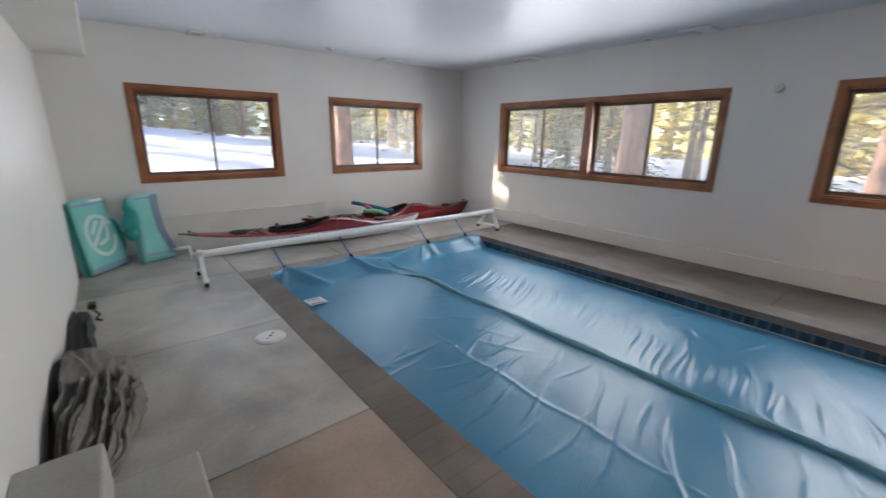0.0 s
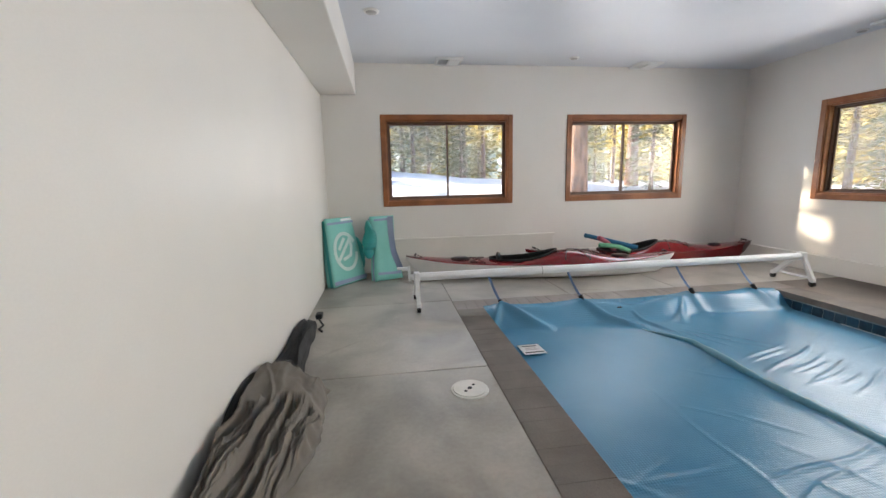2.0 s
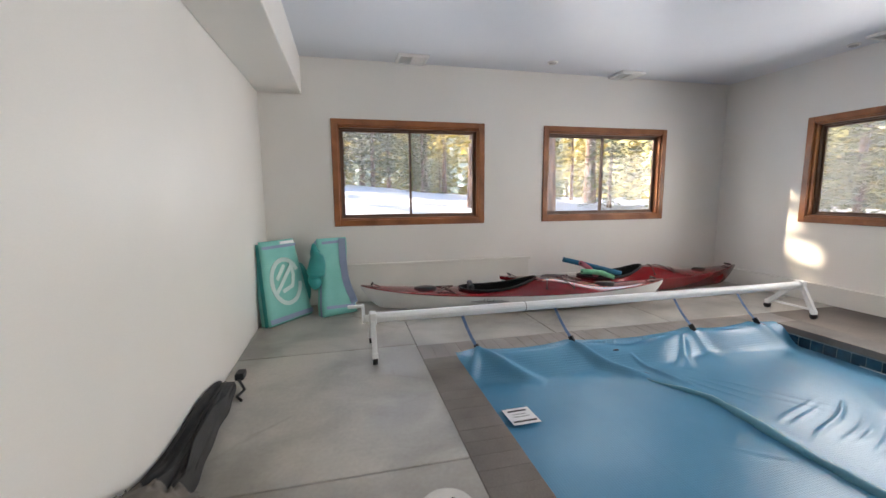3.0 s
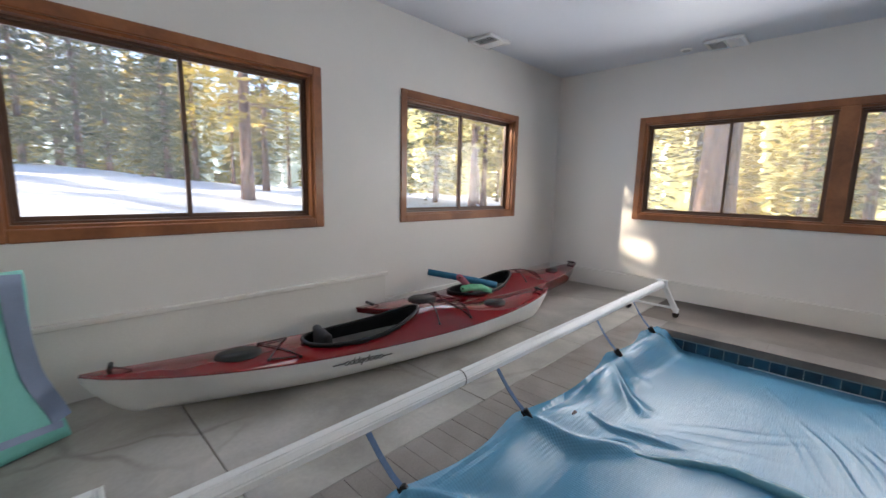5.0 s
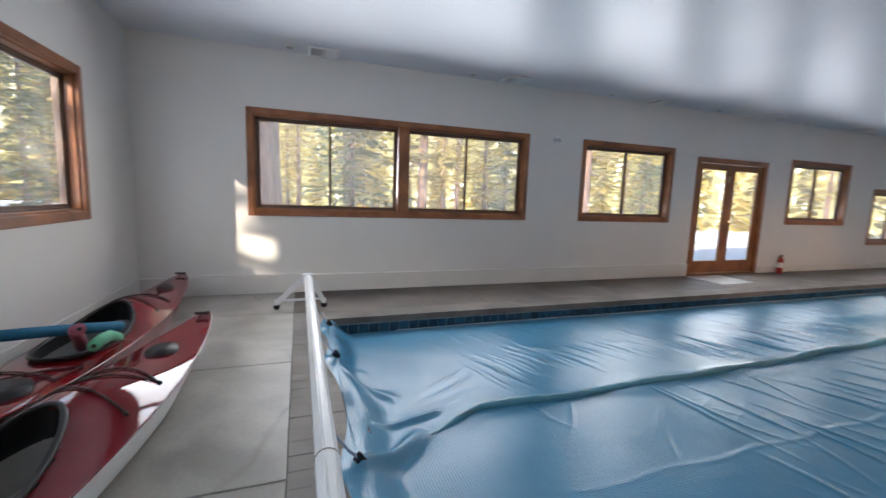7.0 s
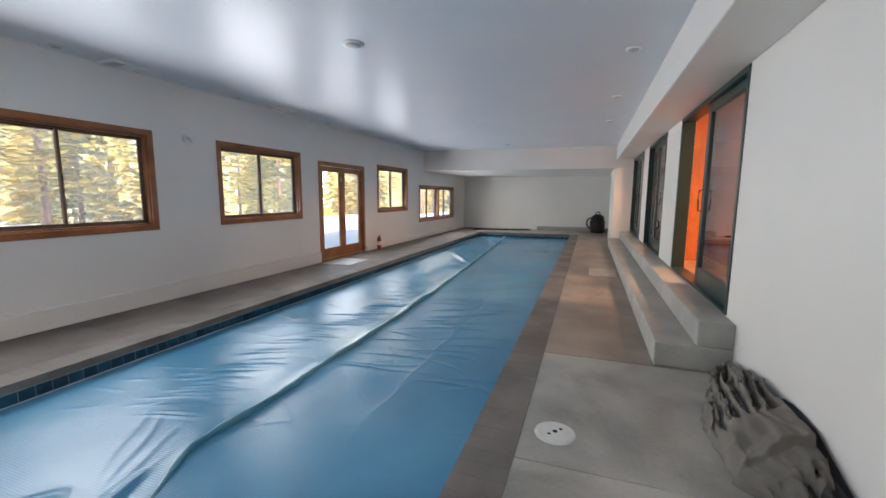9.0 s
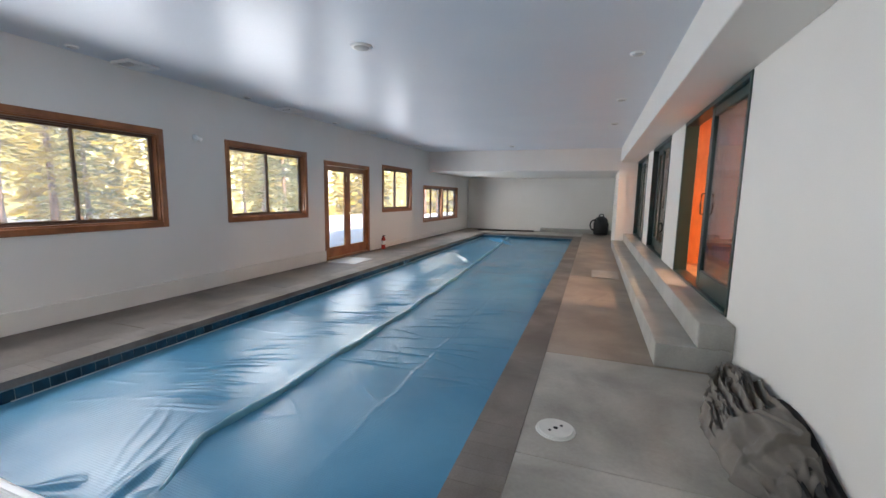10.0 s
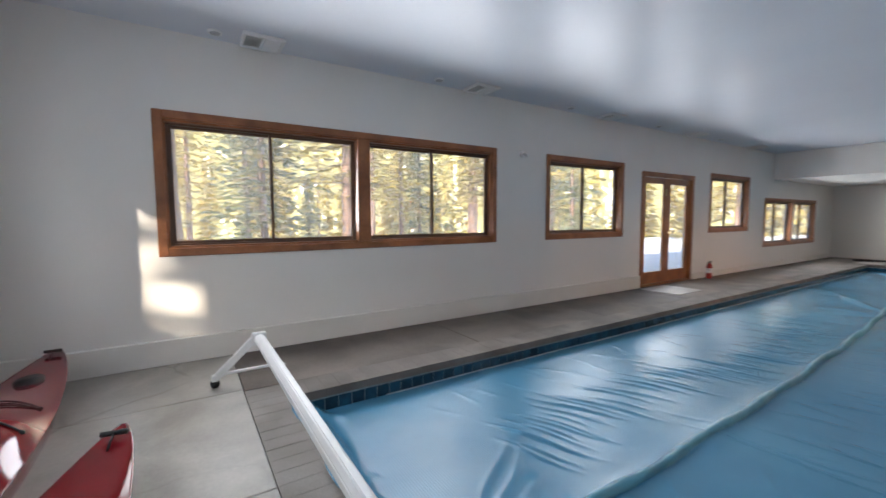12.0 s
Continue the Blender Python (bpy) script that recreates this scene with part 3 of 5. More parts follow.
for i in range(26):
    crease(4.45 + rr.uniform(-0.15, 0.2), 4.0 - 0.24 * i + rr.gauss(0, 0.08), 0.5 + rr.gauss(0, 0.2), rr.uniform(0.15, 0.3), rr.uniform(0.002, 0.004), rr.uniform(0.018, 0.024), rr.gauss(0, 0.2))
# long shallow pulls from the near edge to the seam
for i in range(58):
    crease(2.35 + rr.uniform(-0.55, 0.5), 2.6 - 0.115 * i + rr.gauss(0, 0.05), 0.30 + rr.gauss(0, 0.16), rr.uniform(0.3, 0.8), rr.uniform(0.006, 0.011), rr.uniform(0.012, 0.015), rr.gauss(0, 0.10))
for cx, cy, ang, ln, amp in ((2.75, 2.55, 2.05, 0.45, 0.006), (2.62, 2.35, 2.1, 0.5, 0.006), (2.72, 3.0, 2.35, 0.35, 0.006), (1.95, 2.7, 0.1, 0.4, 0.014), (4.05, -0.9, 0.1, 0.6, 0.02), (4.15, -1.6, 0.0, 0.4, 0.016), (1.95, -1.9, 0.15, 0.9, 0.018),
                         (3.32, 4.35, 1.9, 0.6, 0.009), (3.50, 4.22, 2.15, 0.7, 0.008), (3.64, 4.2, 2.2, 0.6, 0.007), (3.18, 4.5, 1.75, 0.5, 0.009)):
    crease(cx, cy, ang, ln, amp * 0.6, 0.022, 0.06)
# a straight lap line beside the seam, and two stiff folds at the far end
crease(2.29, 1.5, math.pi / 2, 3.4, 0.005, 0.018)
crease(3.9, -4.05, -1.03, 1.25, 0.035, 0.06, 0.03)
crease(4.0, -8.6, -0.95, 1.6, 0.08, 0.08, 0.03)
nx, ys = 260, [5.10 - 0.011 * i for i in range(130)]
while ys[-1] > -9.86:
    ys.append(max(-9.88, ys[-1] - (0.011 if ys[-1] > 0.5 else 0.02 if ys[-1] > -3 else 0.05)))
verts, faces = [], []
for y in ys:
    near_ridges = [r for r in ridges if abs(y - r[1]) < r[4] + 0.2]
    for i in range(nx + 1):
        x = 1.476 + i / nx * (4.908 - 1.476)
        z = cover_height(x, y, near_ridges)
        yy = y
        if y > 4.7:
            lift = max(math.exp(-((x - cx) / 0.24) ** 2) for cx, cy in CLIPS)
            gap = 0.02 * math.exp(-((x - 3.12) / 0.26) ** 2)
            yy = y - ((1 - lift) * 0.06 + gap) * (y - 4.7) / 0.4
            if yy > py1 - 0.012:
                z = max(z, 0.008)
        verts.append((x, yy, z))
for j in range(len(ys) - 1):
    for i in range(nx):
        a = j * (nx + 1) + i
        faces.append((a, a + 1, a + nx + 2, a + nx + 1))
me = bpy.data.meshes.new("sheet")
me.from_pydata(verts, [], faces)
me.polygons.foreach_set("use_smooth", [True] * len(me.polygons))
me.materials.append(M_COVER)
cover = thing("pool_cover", "wrinkled blue bubble cover floating on the pool", "pool cover")
sheet = new("sheet", me)
sheet.parent = cover
M_SEAM = mat("seam_vinyl", (0.065, 0.235, 0.32), 0.35, (0.105, 0.30, 0.385), 3, fine=0.05, bump=0.3, bump_scale=40)
bm = bmesh.new()
pts = [(seam_x(y) + 0.012 * math.sin(y * 5), y, cover_height(seam_x(y), y, []) + 0.004 + 0.006 * math.sin(y * 3.7) - 0.01 * smooth((y - 4.3) / 0.3)) for y in [4.55 - 0.06 * i for i in range(240)]]
bm_tube(bm, pts, [0.010 + 0.019 * smooth(i / 8) + 0.004 * math.sin(i * 0.6) + 0.003 * math.sin(i * 1.9) for i in range(240)], 12)
part("seam_roll", bm, M_SEAM, cover, "pale rolled centre seam", True)
M_HEM = mat("pale_hem", (0.34, 0.42, 0.46), 0.5, (0.44, 0.51, 0.54), 5, fine=0.06)
for x, r in ((1.486, 0.014), (4.902, 0.006)):
    bm = bmesh.new()
    bm_tube(bm, [(x, y, cover_height(x, y, []) + 0.003) for y in [4.3 - 0.2 * i for i in range(71)]], r, 8)
    part("hem", bm, M_HEM, cover, "pale welded hem", True)

# ---- outdoors ----
M_SNOW = mat("snow", (0.70, 0.72, 0.77), 0.7, (0.77, 0.79, 0.84), 0.5, fine=0.03, bump=0.3, bump_scale=5)
M_BARK = mat("pine_bark", (0.095, 0.056, 0.043), 0.9, (0.29, 0.175, 0.13), 9, fine=0.2, fine_scale=25, stretch=(1, 1, 0.2), bump=1.0, bump_scale=22)
M_NEEDLE = mat("fir_needles", (0.12, 0.145, 0.065), 0.7, (0.20, 0.21, 0.09), 1.2, fine=0.2, fine_scale=9, per_object=0.25)
# gold of the low sun put into the pine needle colour
M_NEEDLE_SUNLIT = mat("sunlit_pine_needles", (0.34, 0.27, 0.055), 0.7, (0.52, 0.40, 0.08), 1.0, fine=0.2, fine_scale=9, per_object=0.2)


for nm in (M_NEEDLE, M_NEEDLE_SUNLIT):
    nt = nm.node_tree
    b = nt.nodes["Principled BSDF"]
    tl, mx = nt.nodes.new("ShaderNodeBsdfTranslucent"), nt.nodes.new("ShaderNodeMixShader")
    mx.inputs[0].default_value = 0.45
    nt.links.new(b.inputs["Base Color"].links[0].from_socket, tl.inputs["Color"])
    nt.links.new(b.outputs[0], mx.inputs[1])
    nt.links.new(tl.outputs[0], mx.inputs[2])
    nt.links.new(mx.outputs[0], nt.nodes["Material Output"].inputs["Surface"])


def ground_z(x, y):
    dn, de = max(0.0, y - YN), max(0.0, x - XE)
    d = math.hypot(dn, de)
    rise = dn / (d + 0.01)
    z = -0.12 + rise * 1.5 * (1 - math.exp(-d / 26.0)) - (1 - rise) * min(1.6, 0.05 * d)
    if dn > 0:
        z += 1.6 * math.exp(-((x + 4) / 12.0) ** 2) * (1 - math.exp(-dn / 14.0))
    z += 0.10 * math.sin(0.45 * x + 0.2 * y) * min(1, d / 8) + 0.06 * math.sin(0.9 * y - 0.5 * x) * min(1, d / 8)
    return z


def axis_steps(lo, hi, fine_lo, fine_hi):
    v, out = lo, []
    while v < hi:
        out.append(v)
        v += 1.0 if fine_lo <= v <= fine_hi else 30.0
    return out + [hi]


gx, gy = axis_steps(-600, 700, -40, 65), axis_steps(-600, 700, -50, 60)
gv = [(x, y, ground_z(x, y) if (x > XE or y > YN) else -0.62) for y in gy for x in gx]
gf = [(j * len(gx) + i, j * len(gx) + i + 1, (j + 1) * len(gx) + i + 1, (j + 1) * len(gx) + i) for j in range(len(gy) - 1) for i in range(len(gx) - 1)]
# keep the sheet out of the house and pool
gf = [f for f in gf if not all(-6 < gv[k][0] < 7.3 and -13.2 < gv[k][1] < 8.1 for k in f) or all(gv[k][0] > XE + 0.1 or gv[k][1] > YN + 0.1 for k in f)]
me = bpy.data.meshes.new("ground")
me.from_pydata(gv, [], gf)
me.polygons.foreach_set("use_smooth", [True] * len(me.polygons))
me.materials.append(M_SNOW)
structure(new("ground", me), "snow-covered ground rising to the woods", "ground")


def spray(verts, faces, p, d, length, width, rng):
    """One flat spray of needles: a kite along d, slightly folded."""
    d = d.normalized()
    s = d.cross(Vector((0, 0, 1)))
    if s.length < 1e-3:
        s = Vector((1, 0, 0))
    s.normalize()
    s = (Matrix.Rotation(rng.uniform(-0.9, 0.9), 3, d) @ s) * width
    k = len(verts)
    mid = p + d * length * 0.45
    verts += [p, mid + s, p + d * length, mid - s + Vector((0, 0, -0.2 * width))]
    faces += [(k, k + 1, k + 2), (k, k + 2, k + 3)]


def crown_mesh(name, height, base, radius, seed, material, whorls, per, sprays, droop=0.35, tip=0.05):
    rng = random.Random(seed)
    verts, faces = [], []
    for i in range(whorls):
        f = (i + rng.random()) / whorls
        z = base + (height - base) * f
        r = radius * ((1 - f) ** 0.8 + tip) * rng.uniform(0.75, 1.15)
        for k in range(per):
            if rng.random() < 0.12:
                continue
            a = rng.uniform(0, math.tau)
            out = Vector((math.cos(a), math.sin(a), 0))
            rr_ = r * rng.uniform(0.55, 1.1)
            for s in range(sprays):
                g = (s + rng.random()) / sprays
                p = out * rr_ * g + Vector((0, 0, z - droop * rr_ * g * g + rng.gauss(0, 0.05)))
                side = rng.uniform(-1.1, 1.1)
                d = Matrix.Rotation(side, 3, "Z") @ out + Vector((0, 0, rng.uniform(-0.35, 0.2)))
                spray(verts, faces, p, d, rng.uniform(0.22, 0.42) * (0.5 + 0.25 * radius), rng.uniform(0.04, 0.085) * (0.5 + 0.25 * radius), rng)
    me = bpy.data.meshes.new(name)
    me.from_pydata([tuple(v) for v in verts], [], faces)
    me.materials.append(material)
    return me


def trunk_mesh(name, height, r0, seed, limbs=0, limb_from=2.0):
    rng = random.Random(seed)
    bm = bmesh.new()
    pts, rad = [], []
    for i in range(9):
        f = i / 8
        pts.append((rng.gauss(0, 0.03) * f * 3, rng.gauss(0, 0.03) * f * 3, -0.5 + (height + 0.5) * f))
        rad.append(r0 * (1.25 if i == 0 else 1.0 - 0.85 * f))
    bm_tube(bm, pts, rad, 14)
    for _ in range(limbs):
        z = rng.uniform(limb_from, height * 0.9)
        a = rng.uniform(0, math.tau)
        ln = rng.uniform(0.5, 1.6)
        o = Vector((math.cos(a), math.sin(a), 0))
        bm_tube(bm, [o * r0 * 0.3 + Vector((0, 0, z)), o * ln * 0.5 + Vector((0, 0, z - 0.05)), o * ln + Vector((0, 0, z - 0.2))], [0.03, 0.02, 0.008], 5)
    return mesh_of(name, bm, M_BARK, True)


def tree(name, label, trunk_me, crown_me, group):
    t = thing(name, label, "tree", group=group)
    a, b = new("trunk", trunk_me), new("crown", crown_me)
    a.parent = b.parent = t
    return t


FIRS = [tree("fir_tree", "dark green fir tree standing in snow", trunk_mesh("trunk", h, 0.16, s, 14, 1.2), crown_mesh("crown", h, b, r, s, M_NEEDLE, w, 11, 12), "firs round the house") for h, b, r, s, w in ((13.0, 0.7, 2.6, 1, 44), (16.0, 1.0, 3.1, 2, 50), (9.0, 0.4, 1.9, 3, 34))]
PINES = [tree("pine_tree", "tall red-barked pine tree standing in snow", trunk_mesh("trunk", h, r0, s, 26, 2.6), crown_mesh("crown", h, b, r, s, M_NEEDLE_SUNLIT, w, 9, 12, 0.15, 0.25), "pines round the house") for h, b, r, r0, s, w in ((19.0, 3.2, 2.6, 0.24, 11, 40), (17.0, 2.4, 2.4, 0.19, 12, 40), (22.0, 5.5, 3.0, 0.44, 13, 40))]


def plant(proto, x, y, scale=1.0, turn=0.0):
    z = ground_z(x, y) if (x > XE or y > YN) else -0.3
    if proto.get("planted"):
        t = copy_thing(proto, pose(x, y, z - 0.05, 0, 0, turn))
    else:
        t = proto
        t.matrix_basis = pose(x, y, z - 0.05, 0, 0, turn)
        proto["planted"] = 1
    t.scale = (scale, scale, scale)
    return t


# the trees that stand out and some that only shade, then the woods
# nearer firs west of x = -4 are unseen, added to block the sun
for proto, x, y, s in ((PINES[2], 12.2, 6.1, 1.0), (PINES[0], 5.7, 11.6, 1.0), (PINES[1], 5.6, 17.5, 1.0), (PINES[0], 12.1, -3.6, 1.0), (PINES[1], 13.6, -3.9, 1.1),
                       (FIRS[0], 16.5, 3.4, 0.9), (FIRS[2], 5.4, 27.0, 0.8), (FIRS[1], -7.8, 16.6, 1.0), (FIRS[1], -9.6, 18.4, 1.05), (FIRS[0], -5.4, 14.1, 0.9), (FIRS[1], -11.9, 20.6, 1.0), (FIRS[1], -10.4, 18.5, 1.0), (FIRS[0], -4.4, 12.78, 0.85),
                       (PINES[1], 20.5, 11.5, 1.0), (FIRS[0], 24.0, 12.5, 0.9), (PINES[0], 27.0, 10.0, 1.0), (PINES[1], 23.5, 8.3, 1.0), (FIRS[1], -2.5, 33.0, 1.0), (FIRS[1], 0.6, 35.0, 1.05), (FIRS[0], 2.8, 33.5, 1.1), (FIRS[1], 4.4, 37.0, 1.0), (FIRS[1], -5.2, 34.0, 1.0), (FIRS[0], 6.8, 38.0, 0.9), (FIRS[0], -0.9, 31.5, 0.8),
                       (PINES[1], 14.6, 1.2, 1.0), (PINES[0], 19.5, -9.0, 0.9), (FIRS[0], 17.5, -13.0, 0.9)):
    plant(proto, x, y, s, (x * 37 + y * 11) % 360)
rt = random.Random(21)
spots = []
tries = 0
while len(spots) < 54 and tries < 4000:
    tries += 1
    if rt.random() < 0.62:
        x, y = rt.uniform(15, 52), rt.uniform(-42, 34)
        clear = 15 + (3 if y < -12 else 0)
        if x < clear:
            continue
    else:
        x, y = rt.uniform(-16, 30), rt.uniform(24, 50)
        if y < 30 and x < 4:
            continue
    if any((x - a) ** 2 + (y - b) ** 2 < 5.5 for a, b in spots):
        continue
    spots.append((x, y))
for x, y in spots:
    proto = rt.choice(FIRS + PINES + [PINES[0], PINES[1]])
    plant(proto, x, y, rt.uniform(0.75, 1.15), rt.uniform(0, 360))

# bare trunk added out of view to shade part of the low sun
sun_blocker = thing("dead_pine", "unseen bare trunk added to shade the sun patch", "tree", (-3.46, 14.01, ground_z(-3.46, 14.01) - 0.05))
stem = new("trunk", trunk_mesh("trunk", 12.0, 0.34, 31, 10, 3.0))
stem.parent = sun_blocker

# far woods, too many to count
verts, faces = [], []
rf = random.Random(8)
for _ in range(120):
    a = rf.uniform(-1.9, 2.0)
    d = rf.uniform(50, 61)
    cx, cy = 4 + d * math.cos(a), 4 + d * math.sin(a)
    h, r = rf.uniform(9, 17), rf.uniform(1.4, 2.6)
    z0 = ground_z(cx, cy) - 0.3
    for i in range(34):
        f = i / 34
        for k in range(3):
            b = rf.uniform(0, math.tau)
            o = Vector((math.cos(b), math.sin(b), 0))
            rad = r * (1 - f) * rf.uniform(0.5, 1.1)
            p = Vector((cx, cy, z0 + 0.5 + h * f))
            spray(verts, faces, p, o + Vector((0, 0, -0.3)), rad + 0.3, 0.45, rf)
me = bpy.data.meshes.new("far_woods")
me.from_pydata([tuple(v) for v in verts], [], faces)
me.materials.append(M_NEEDLE_SUNLIT)
tagged(new("far_woods", me), "distant conifer woods with sunlit gold in their colour", "woods", kind="stuff")
# unseen roof and outer walls, added to keep the sky out of the rooms
structure(block("roof", XI - 0.6, XE + 0.5, YS - 0.6, YN + 0.5, 3.1, 3.3, M_WALL), "unseen flat roof slab added to block the sky", "roof")
structure(block("house_wall_west", XI - 0.3, XI - 0.12, YS, YN, -0.3, 3.1, M_WALL), "unseen outer wall added to block the sky", "wall")
structure(block("house_wall_north", XI - 0.3, XW - T, YN, YN + 0.15, -0.3, 3.1, M_WALL), "unseen outer wall added to block the sky", "wall")
structure(block("house_wall_south", XI - 0.3, XW - T, YS - 0.15, YS, -0.3, 3.1, M_WALL), "unseen outer wall added to block the sky", "wall")


def glow_distance_mat(name, dark, light, pale, strength):
    """Glowing distance between the trees, with its haze and light painted in."""
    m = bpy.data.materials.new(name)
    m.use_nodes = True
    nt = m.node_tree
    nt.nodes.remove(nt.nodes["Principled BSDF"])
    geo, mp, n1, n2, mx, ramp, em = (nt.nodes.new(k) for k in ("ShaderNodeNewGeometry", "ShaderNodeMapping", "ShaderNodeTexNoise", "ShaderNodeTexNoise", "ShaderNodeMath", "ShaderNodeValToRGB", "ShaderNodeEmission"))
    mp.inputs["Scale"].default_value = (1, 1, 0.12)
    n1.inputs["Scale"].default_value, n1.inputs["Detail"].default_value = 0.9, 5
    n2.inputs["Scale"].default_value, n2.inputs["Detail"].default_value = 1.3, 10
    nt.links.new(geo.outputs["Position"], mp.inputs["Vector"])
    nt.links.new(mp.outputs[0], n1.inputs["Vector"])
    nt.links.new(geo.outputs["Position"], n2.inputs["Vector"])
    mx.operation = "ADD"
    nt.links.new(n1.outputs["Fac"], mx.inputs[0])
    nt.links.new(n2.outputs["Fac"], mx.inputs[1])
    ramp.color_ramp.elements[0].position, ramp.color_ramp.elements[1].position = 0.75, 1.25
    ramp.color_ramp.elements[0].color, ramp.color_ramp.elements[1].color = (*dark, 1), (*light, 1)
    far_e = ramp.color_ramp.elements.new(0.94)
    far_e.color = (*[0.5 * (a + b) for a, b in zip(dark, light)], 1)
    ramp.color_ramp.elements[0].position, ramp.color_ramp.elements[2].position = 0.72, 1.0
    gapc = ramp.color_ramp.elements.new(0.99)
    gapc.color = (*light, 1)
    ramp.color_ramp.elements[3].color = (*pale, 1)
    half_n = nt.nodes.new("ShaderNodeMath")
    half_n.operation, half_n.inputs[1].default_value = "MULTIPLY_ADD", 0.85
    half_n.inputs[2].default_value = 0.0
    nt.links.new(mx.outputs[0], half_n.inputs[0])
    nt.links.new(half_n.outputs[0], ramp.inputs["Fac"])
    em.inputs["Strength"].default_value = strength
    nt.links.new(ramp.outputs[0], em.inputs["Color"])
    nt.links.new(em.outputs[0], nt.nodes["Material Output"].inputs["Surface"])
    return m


def backdrop(name, a0, a1, radius, top, material, label):
    bm = bmesh.new()
    rng = random.Random(17)
    n = 220
    prev = None
    for i in range(n + 1):
        a = radians(a0 + (a1 - a0) * i / n)
        x, y = 3 + radius * math.cos(a), 2 + radius * math.sin(a)
        hgt = top * (0.75 + 0.25 * noise.noise(Vector((i * 0.06, 3, 1)))) + rng.uniform(-1.5, 1.5)
        cur = (bm.verts.new((x, y, -4)), bm.verts.new((x, y, hgt)))
        if prev:
            bm.faces.new((prev[0], cur[0], cur[1], prev[1]))
        prev = cur
    return structure(part(name, bm, material), label, "backdrop")


# both rings glow: sunlit haze east, shaded haze north, painted into their colours
backdrop("backdrop_east", -95, 62, 64.0, 20.0, glow_distance_mat("glowing_gold_distance", (0.15, 0.125, 0.045), (0.38, 0.31, 0.11), (0.70, 0.64, 0.46), 2.5), "glowing backdrop painted as hazy gold sunlit woods")
backdrop("backdrop_north", 62, 165, 64.0, 18.0, glow_distance_mat("glowing_shade_distance", (0.045, 0.055, 0.048), (0.13, 0.14, 0.11), (0.34, 0.36, 0.34), 2.3), "glowing backdrop painted as hazy grey-green shaded woods")

# ---- coping, tiles ----
def one_mesh(name, x0, x1, y0, y1, z0, z1, material, bevel):
    bm = bmesh.new()
    bm_box(bm, x0, x1, y0, y1, z0, z1, bevel, 1)
    return mesh_of(name, bm, material)


coping = structure(new("coping"), "brown-grey brick coping round the pool", "coping")
CB = 0.118
brick_x = one_mesh("brick", -0.142, 0.142, -CB / 2 + 0.0005, CB / 2 - 0.0005, -0.065, 0.0, M_COPE, 0.0005)
brick_y = one_mesh("brick", -CB / 2 + 0.0006, CB / 2 - 0.0006, -0.152, 0.152, -0.065, 0.0, M_COPE_END, 0.0018)
rc = random.Random(5)


def lay(me, parent, name, x, y, z, turn=0.0):
    ob = new(name, me)
    ob.parent = parent
    ob.matrix_basis = pose(x, y, z, 0, 0, turn)
    return ob


n = int((py1 - (-4.5)) / CB)
for i in range(n):
    y = py1 - CB / 2 - i * CB
    lay(brick_x, coping, "brick", px0 - 0.138, y, 0.0015 + rc.gauss(0, 0.0003))
    lay(brick_x, coping, "brick", px1 + 0.138, y, 0.0015 + rc.gauss(0, 0.0003))
y_stop = py1 - n * CB
nb = int((5.2 - 1.19) / CB)
for i in range(nb + 1):
    lay(brick_y, coping, "brick", 1.19 + CB / 2 + i * (4.01 / (nb + 0.99)), py1 + 0.148, 0.001 + rc.gauss(0, 0.0008))
bm = bmesh.new()
y = y_stop
while y > py0:
    for cx in (px0 - 0.138, px1 + 0.138):
        bm_box(bm, cx - 0.142, cx + 0.142, y - CB + 0.003, y - 0.003, -0.065, 0.0)
    y -= CB
for i in range(34):
    bm_box(bm, 1.19 + i * CB + 0.002, 1.19 + (i + 1) * CB - 0.002, py0 - 0.29, py0 + 0.01, -0.065, 0.0)
far = part("far_bricks", bm, M_COPE, coping)
far["kind"] = "stuff"
for x0, x1, y0, y1 in ((1.19, px0 - 0.012, py0, py1 + 0.3), (px1 + 0.012, 5.2, py0, py1 + 0.3), (px0 - 0.012, px1 + 0.012, py1 + 0.012, py1 + 0.3), (1.19, 5.2, py0 - 0.3, py0 - 0.012)):
    end_bed = x1 - x0 > 2
    block("mortar_bed", x0, x1, y0, y1, -0.3, -0.002 if end_bed else -0.0008, M_BED, coping)

tiles = structure(new("tile_band"), "dark blue square tiles below the coping", "tile band")
TB = 0.108
t_e = one_mesh("tile", -0.004, 0.004, -TB / 2 + 0.003, TB / 2 - 0.003, -TB / 2 + 0.003, TB / 2 - 0.003, M_TILE, 0.0015)
t_n = one_mesh("tile", -TB / 2 + 0.003, TB / 2 - 0.003, -0.004, 0.004, -TB / 2 + 0.003, TB / 2 - 0.003, M_TILE, 0.0015)
for i in range(90):
    for k in range(2):
        lay(t_e, tiles, "tile", px1 - 0.004, py1 - TB / 2 - i * TB - 0.004, -0.072 - TB / 2 - k * TB)
for i in range(12):
    for k in range(2):
        lay(t_n, tiles, "tile", px1 - 0.01 - TB / 2 - i * TB, py1 - 0.004, -0.072 - TB / 2 - k * TB)
bm = bmesh.new()
